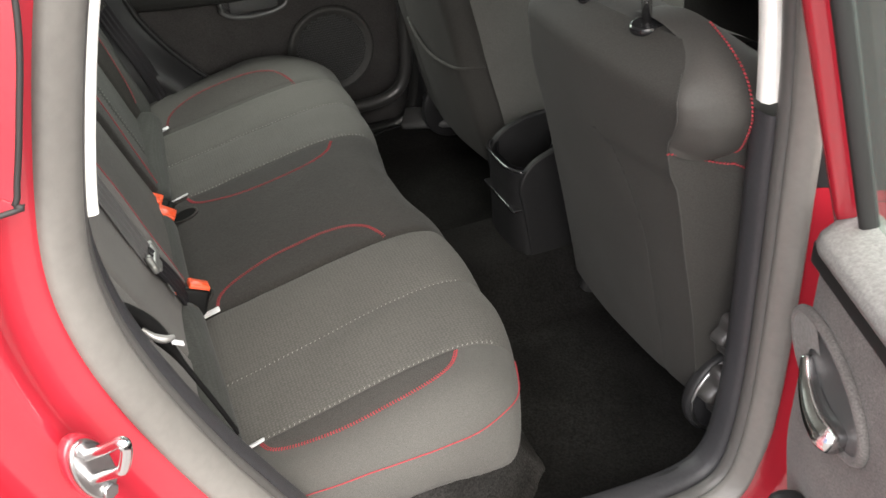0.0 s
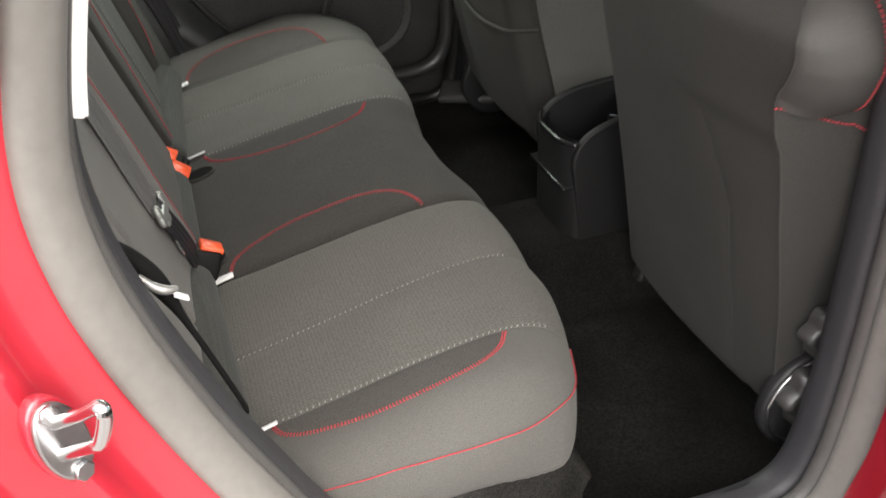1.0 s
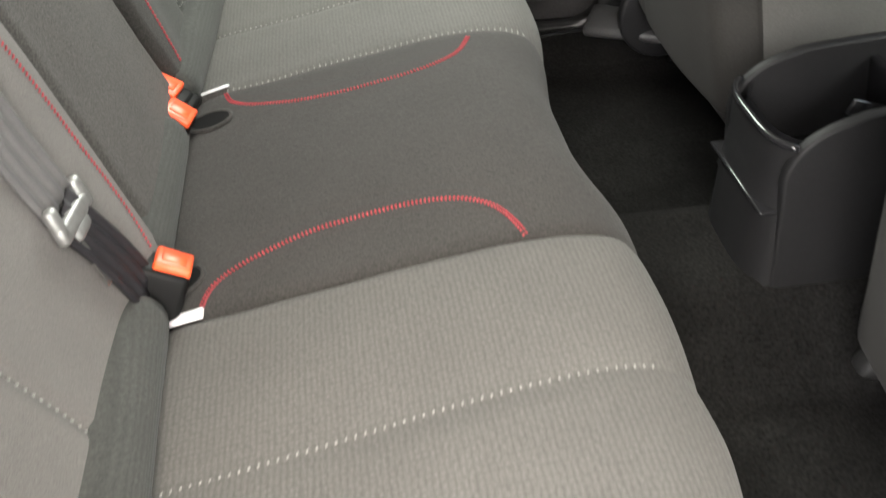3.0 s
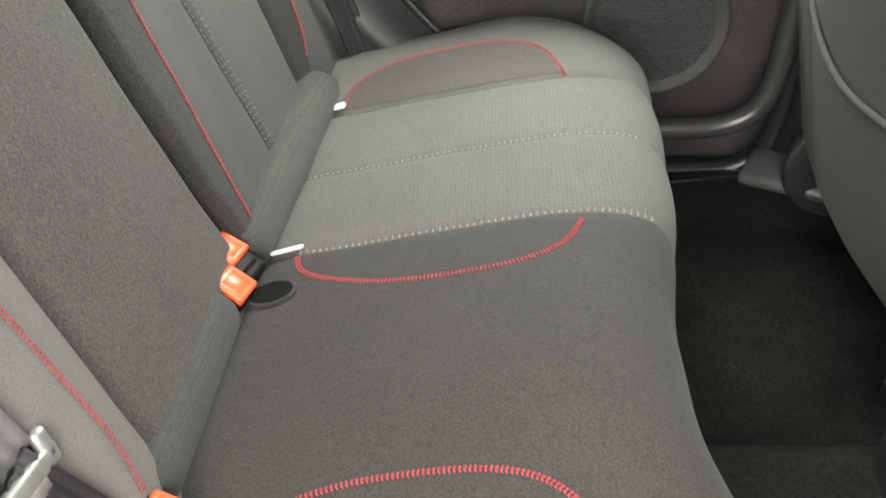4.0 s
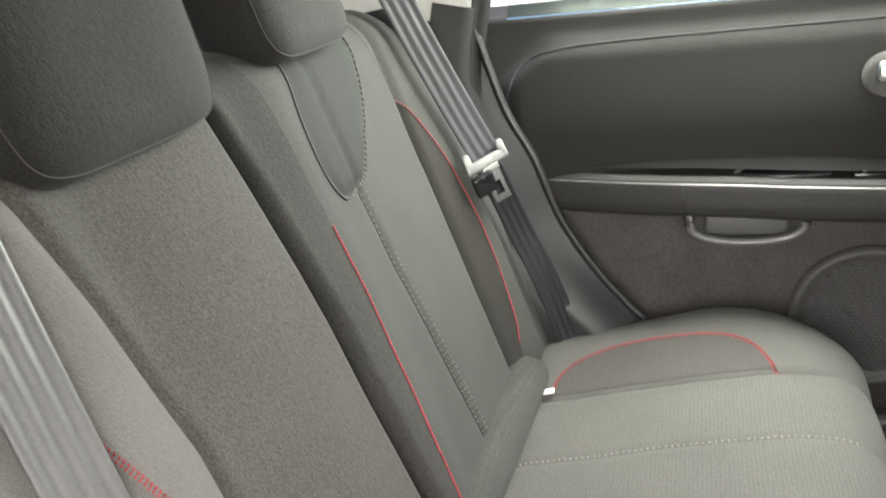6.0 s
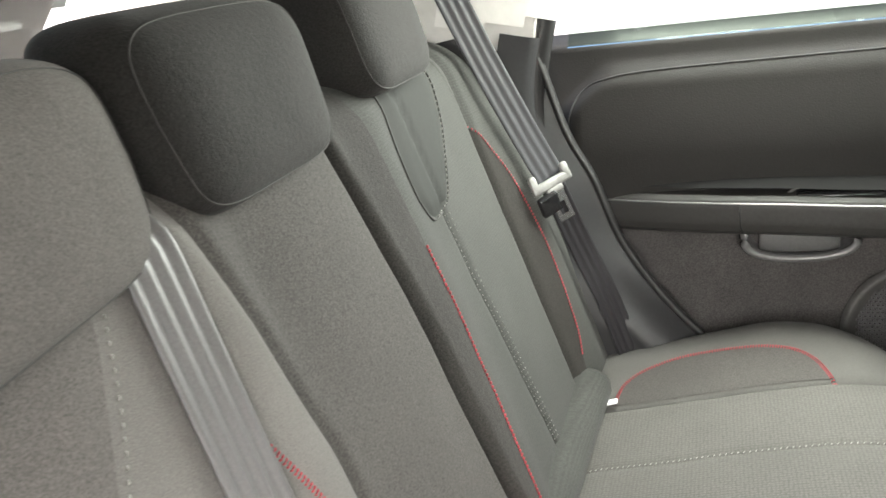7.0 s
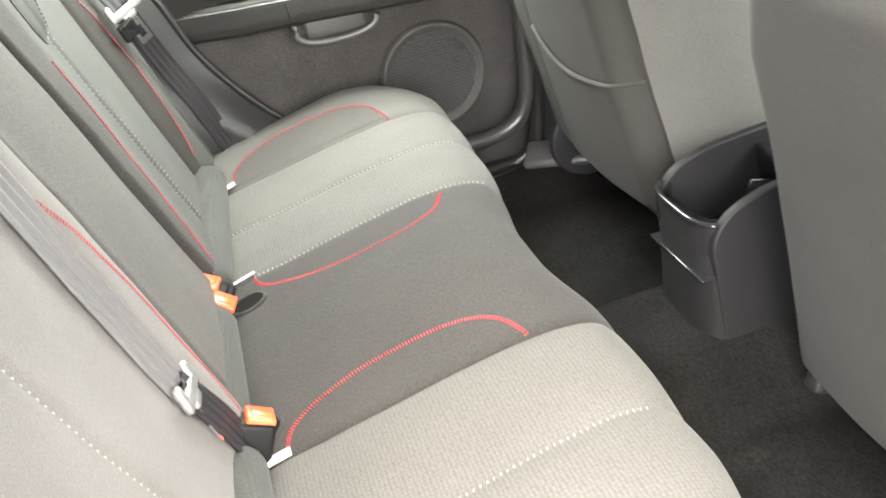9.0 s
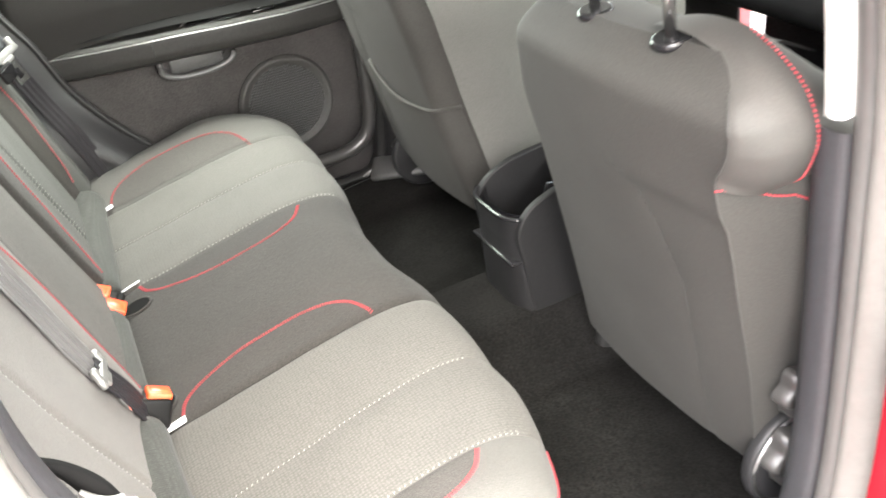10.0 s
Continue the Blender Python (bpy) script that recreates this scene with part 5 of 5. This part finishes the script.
zs = [0.34, 0.40, 0.46, 0.52, 0.534, 0.538, 0.56, 0.580, 0.588]
loops = [console_loop(z, -0.0015 if 0.53 < z < 0.54 else 0) for z in zs]
part("body", mesh_of("body", *grid(lambda i, j: loops[i][j], range(len(zs)), range(len(loops[0])))), console_plastic, console, "grained black plastic")
bar("front_rim", [p + Vector((0, 0, -0.004)) for p in console_loop(0.590)[1:-1]], 0.0045, gloss_black, console, "shiny front rim of the bin", sides=10)
for sy, nm in ((1, "left_wall"), (-1, "right_wall")):
    edge = catmull([(0.652, 0, 0.33), (0.640, 0, 0.42), (0.632, 0, 0.49), (0.628, 0, 0.52), (0.624, 0, 0.553), (0.632, 0, 0.580), (0.652, 0, 0.602), (0.685, 0, 0.617), (0.74, 0, 0.627), (0.98, 0, 0.642)], 5) + [Vector((0.98, 0, 0.33))]
    wall = bmesh.new()
    sides = [[wall.verts.new((p.x, sy * yy, p.z)) for p in edge] for yy in (0.068, 0.083)]
    wall.faces.new(sides[0])
    wall.faces.new(sides[1][::-1])
    for i in range(len(edge)):
        j = (i + 1) % len(edge)
        wall.faces.new((sides[0][i], sides[0][j], sides[1][j], sides[1][i]))
    bmesh.ops.recalc_face_normals(wall, faces=wall.faces)
    bmesh.ops.bevel(wall, geom=[e for e in wall.edges if abs(e.verts[0].co.y - e.verts[1].co.y) < 1e-5], offset=0.004, segments=3, profile=0.5, affect="EDGES")
    for f in wall.faces:
        f.smooth = len(f.verts) <= 4
    part(nm, wall, console_plastic, console, "rounded side wall of the bin")
wall_in = [console_loop(z, -0.010, 0.614) for z in (0.588, 0.55, 0.50)]
part("bin_wall", mesh_of("bin_wall", *grid(lambda i, j: wall_in[i][j], range(3), range(len(wall_in[0])))), gloss_black, console, "black inside of the bin")
part("bin_floor", box((0.20, 0.15, 0.006), (0.71, 0, 0.50), bevel=0.002), gloss_black, console)
part("bin_divider", box((0.012, 0.14, 0.10), (0.80, 0, 0.56), (0, -12, 0), 0.004), gloss_black, console)
part("bin_rib", box((0.07, 0.006, 0.02), (0.76, 0.0, 0.575), (0, 20, 10), 0.002), gloss_black, console)

# ---- near rear door, swung open ----
near_door = thing("door_near", "open rear door with dark trim panel, chrome handle and glass", "car door", kind="structure", at=(0.70, -0.81, 0.35))
DOOR = Matrix.Translation((0.70, -0.81, 0.0)) @ Matrix.Rotation(radians(-108), 4, "Z")


def dp(name, data, mat, lab=""):
    """A part of the open door, built in its own frame: x outwards from the hinge, -y towards its trim side, z up."""
    if isinstance(data, bmesh.types.BMesh):
        bmesh.ops.transform(data, matrix=DOOR, verts=data.verts)
    else:
        data.transform(DOOR)
    return part(name, data, mat, near_door, lab)


def glass_y(z):
    return -0.012 - 0.31 * (z - 0.90)


dp("shell", box((0.84, 0.06, 0.60), (0.41, 0.022, 0.60), bevel=0.02), red_paint, "red painted door shell")
dp("trim_panel", sheet("trim_panel", lambda x, z: (x, -0.046 + 0.022 * smooth(0.60, 0.40, z) + 0.03 * smooth(0.02, -0.01, x), z), span(-0.012, 0.78, 40), span(0.36, 0.835, 24)), lit_door_felt, "dark felt door panel")


def door_ledge(x, v):
    """Top ledge of the trim: from the glass over a rounded nose to the dark groove below it."""
    sec = [(0.0, 0.905), (-0.02, 0.904), (-0.045, 0.896), (-0.060, 0.884), (-0.064, 0.872), (-0.060, 0.862), (-0.050, 0.858)]
    f = v * (len(sec) - 1)
    i = min(int(f), len(sec) - 2)
    a, b = Vector(sec[i]), Vector(sec[i + 1])
    c = a.lerp(b, f - i)
    end = smooth(0.05, -0.004, x)
    return (x, c.x + (0.0 - c.x) * 0.7 * end ** 2, c.y - 0.02 * end ** 2)


dp("ledge", sheet("ledge", door_ledge, span(-0.004, 0.78, 50), span(0, 1, 18)), ledge_plastic, "grained top ledge of the door trim")
dp("groove", box((0.77, 0.02, 0.030), (0.395, -0.042, 0.845), bevel=0.004), black_rubber, "dark groove under the ledge")
gm = mesh_of("glass", [(0.05, glass_y(0.90), 0.90), (0.74, glass_y(0.90), 0.90), (0.66, glass_y(1.32), 1.32), (0.07, glass_y(1.32), 1.32)], [(0, 1, 2, 3)], False)
dp("glass", gm, tinted_glass, "green tinted door glass").visible_shadow = False
for nm, w, off, mt, lab in (("window_frame", 0.045, -0.002, red_paint, "red window frame"), ("glass_channel", 0.022, 0.034, black_rubber, "black glass channel")):
    pts = [Vector((off + 0.022 + 0.03 * (z - 0.90), glass_y(z) - 0.006, z)) for z in span(0.86, 1.36, 10)]
    dp(nm, mesh_of(nm, *tube(pts, w / 2, 10, squash=0.7, up=(1, 0, 0))), mt, lab)
dp("frame_top", mesh_of("frame_top", *tube([Vector((x, glass_y(1.34), 1.34)) for x in span(0.02, 0.70, 10)], 0.022, 10)), red_paint, "red upper window frame")
HC = Vector((0.098, -0.050, 0.727))


def oval(a, k=1.0, y=0.0):
    x, z = 0.096 * k * math.cos(a), 0.046 * k * math.sin(a)
    t = radians(-14)
    return HC + Vector((x * math.cos(t) - z * math.sin(t), y, x * math.sin(t) + z * math.cos(t)))


dp("handle_bezel", mesh_of("handle_bezel", *tube([oval(a) for a in span(0, 2 * math.pi, 56)[:-1]]  , 0.0065, 8, closed=True, up=(0, 1, 0))), lit_door_felt, "oval handle surround")
dp("handle_cup", sheet("handle_cup", lambda k, a: oval(a, k, -0.0025), span(0.02, 1, 5), span(0, 2 * math.pi, 40)), sill_plastic, "dark handle recess")
dp("handle_grille", sheet("handle_grille", lambda k, a: oval(a, k, -0.005), span(0.45, 0.95, 4), span(2.1, 4.0, 16)), ledge_plastic, "fine grained insert")
dp("handle_lever", mesh_of("handle_lever", *tube(catmull([oval(3.5, 0.45, -0.006), oval(4.5, 0.42, -0.012), oval(5.4, 0.55, -0.016), oval(5.95, 0.80, -0.012)], 8), lambda t: 0.007 + 0.017 * t - 0.008 * max(t - 0.85, 0) / 0.15, 12, squash=0.8)), chrome, "chrome door release lever")
dp("map_bin", box((0.66, 0.05, 0.15), (0.40, -0.055, 0.455), (6, 0, 0), 0.02, 3), dark_plastic, "dark door pocket")

# ---- latch striker on the door frame ----
quarter = thing("quarter_window", "small dark rear quarter window set in the red body side", "window", kind="structure", at=(-0.25, -0.80, 1.2))
EDGE_Q = catmull([(-0.046, -0.792, 1.34), (-0.060, -0.799, 1.25), (-0.080, -0.803, 1.185), (-0.096, -0.804, 1.140), (-0.104, -0.805, 1.122), (-0.125, -0.806, 1.116), (-0.40, -0.808, 1.095)], 6)


def quarter_pane(v, lift=0.0):
    return [p + Vector((-0.012 - 0.33 * v, lift, 0.010 + 0.02 * v)) for p in EDGE_Q]


for nm, near_edge, far_edge, mt, lab in (("surround", EDGE_Q, quarter_pane(0.0), red_paint, "red painted edge of the window"), ("pane", quarter_pane(0.0, 0.002), quarter_pane(1.0), gloss_black, "dark glass")):
    both = [q for pair in zip(near_edge, far_edge) for q in pair]
    part(nm, mesh_of(nm, both, [(2 * k, 2 * k + 1, 2 * k + 3, 2 * k + 2) for k in range(len(EDGE_Q) - 1)]), mt, quarter, lab)
bar("frame", EDGE_Q, 0.0024, black_rubber, quarter, "dark edge strip", sides=8)

striker = thing("door_striker", "bright metal door latch striker on the red frame", "striker", at=(-0.115, -0.80, 0.84))
normal, long_way = Vector((0.62, -0.78, 0.10)).normalized(), Vector((0.12, 0.02, -0.99))
wide_way = normal.cross(long_way).normalized()
long_way = wide_way.cross(normal)
set_plate = Matrix.Translation((-0.129, -0.806, 0.862)) @ Matrix((long_way, wide_way, normal)).transposed().to_4x4()
for k, deep, o, mt, nm, lab in ((1.0, 0.012, 0.0, red_paint, "washer", "red painted washer"), (0.9, 0.006, 0.008, satin_metal, "plate", "oval metal base plate")):
    plate = disc(0.020, deep, (0, 0, 0), (0, 0, 0), 0.002, 36)
    bmesh.ops.transform(plate, matrix=set_plate @ Matrix.Translation((0, 0, o)) @ Matrix.Diagonal((1.95 * k, k, 1, 1)), verts=plate.verts)
    part(nm, plate, mt, striker, lab)
bar("loop", catmull([(-0.125, -0.812, 0.880), (-0.106, -0.830, 0.897), (-0.089, -0.846, 0.913), (-0.087, -0.848, 0.905), (-0.094, -0.847, 0.886), (-0.100, -0.843, 0.880), (-0.114, -0.828, 0.866), (-0.131, -0.812, 0.850)], 6),
    0.0052, chrome, striker, "polished steel loop", sides=10)
for e in (-0.028, 0.028):
    sc = disc(0.008, 0.004, (e, 0, 0.013), (0, 0, 0), 0.001, 6)
    bmesh.ops.transform(sc, matrix=set_plate, verts=sc.verts)
    part("screw", sc, satin_metal, striker)
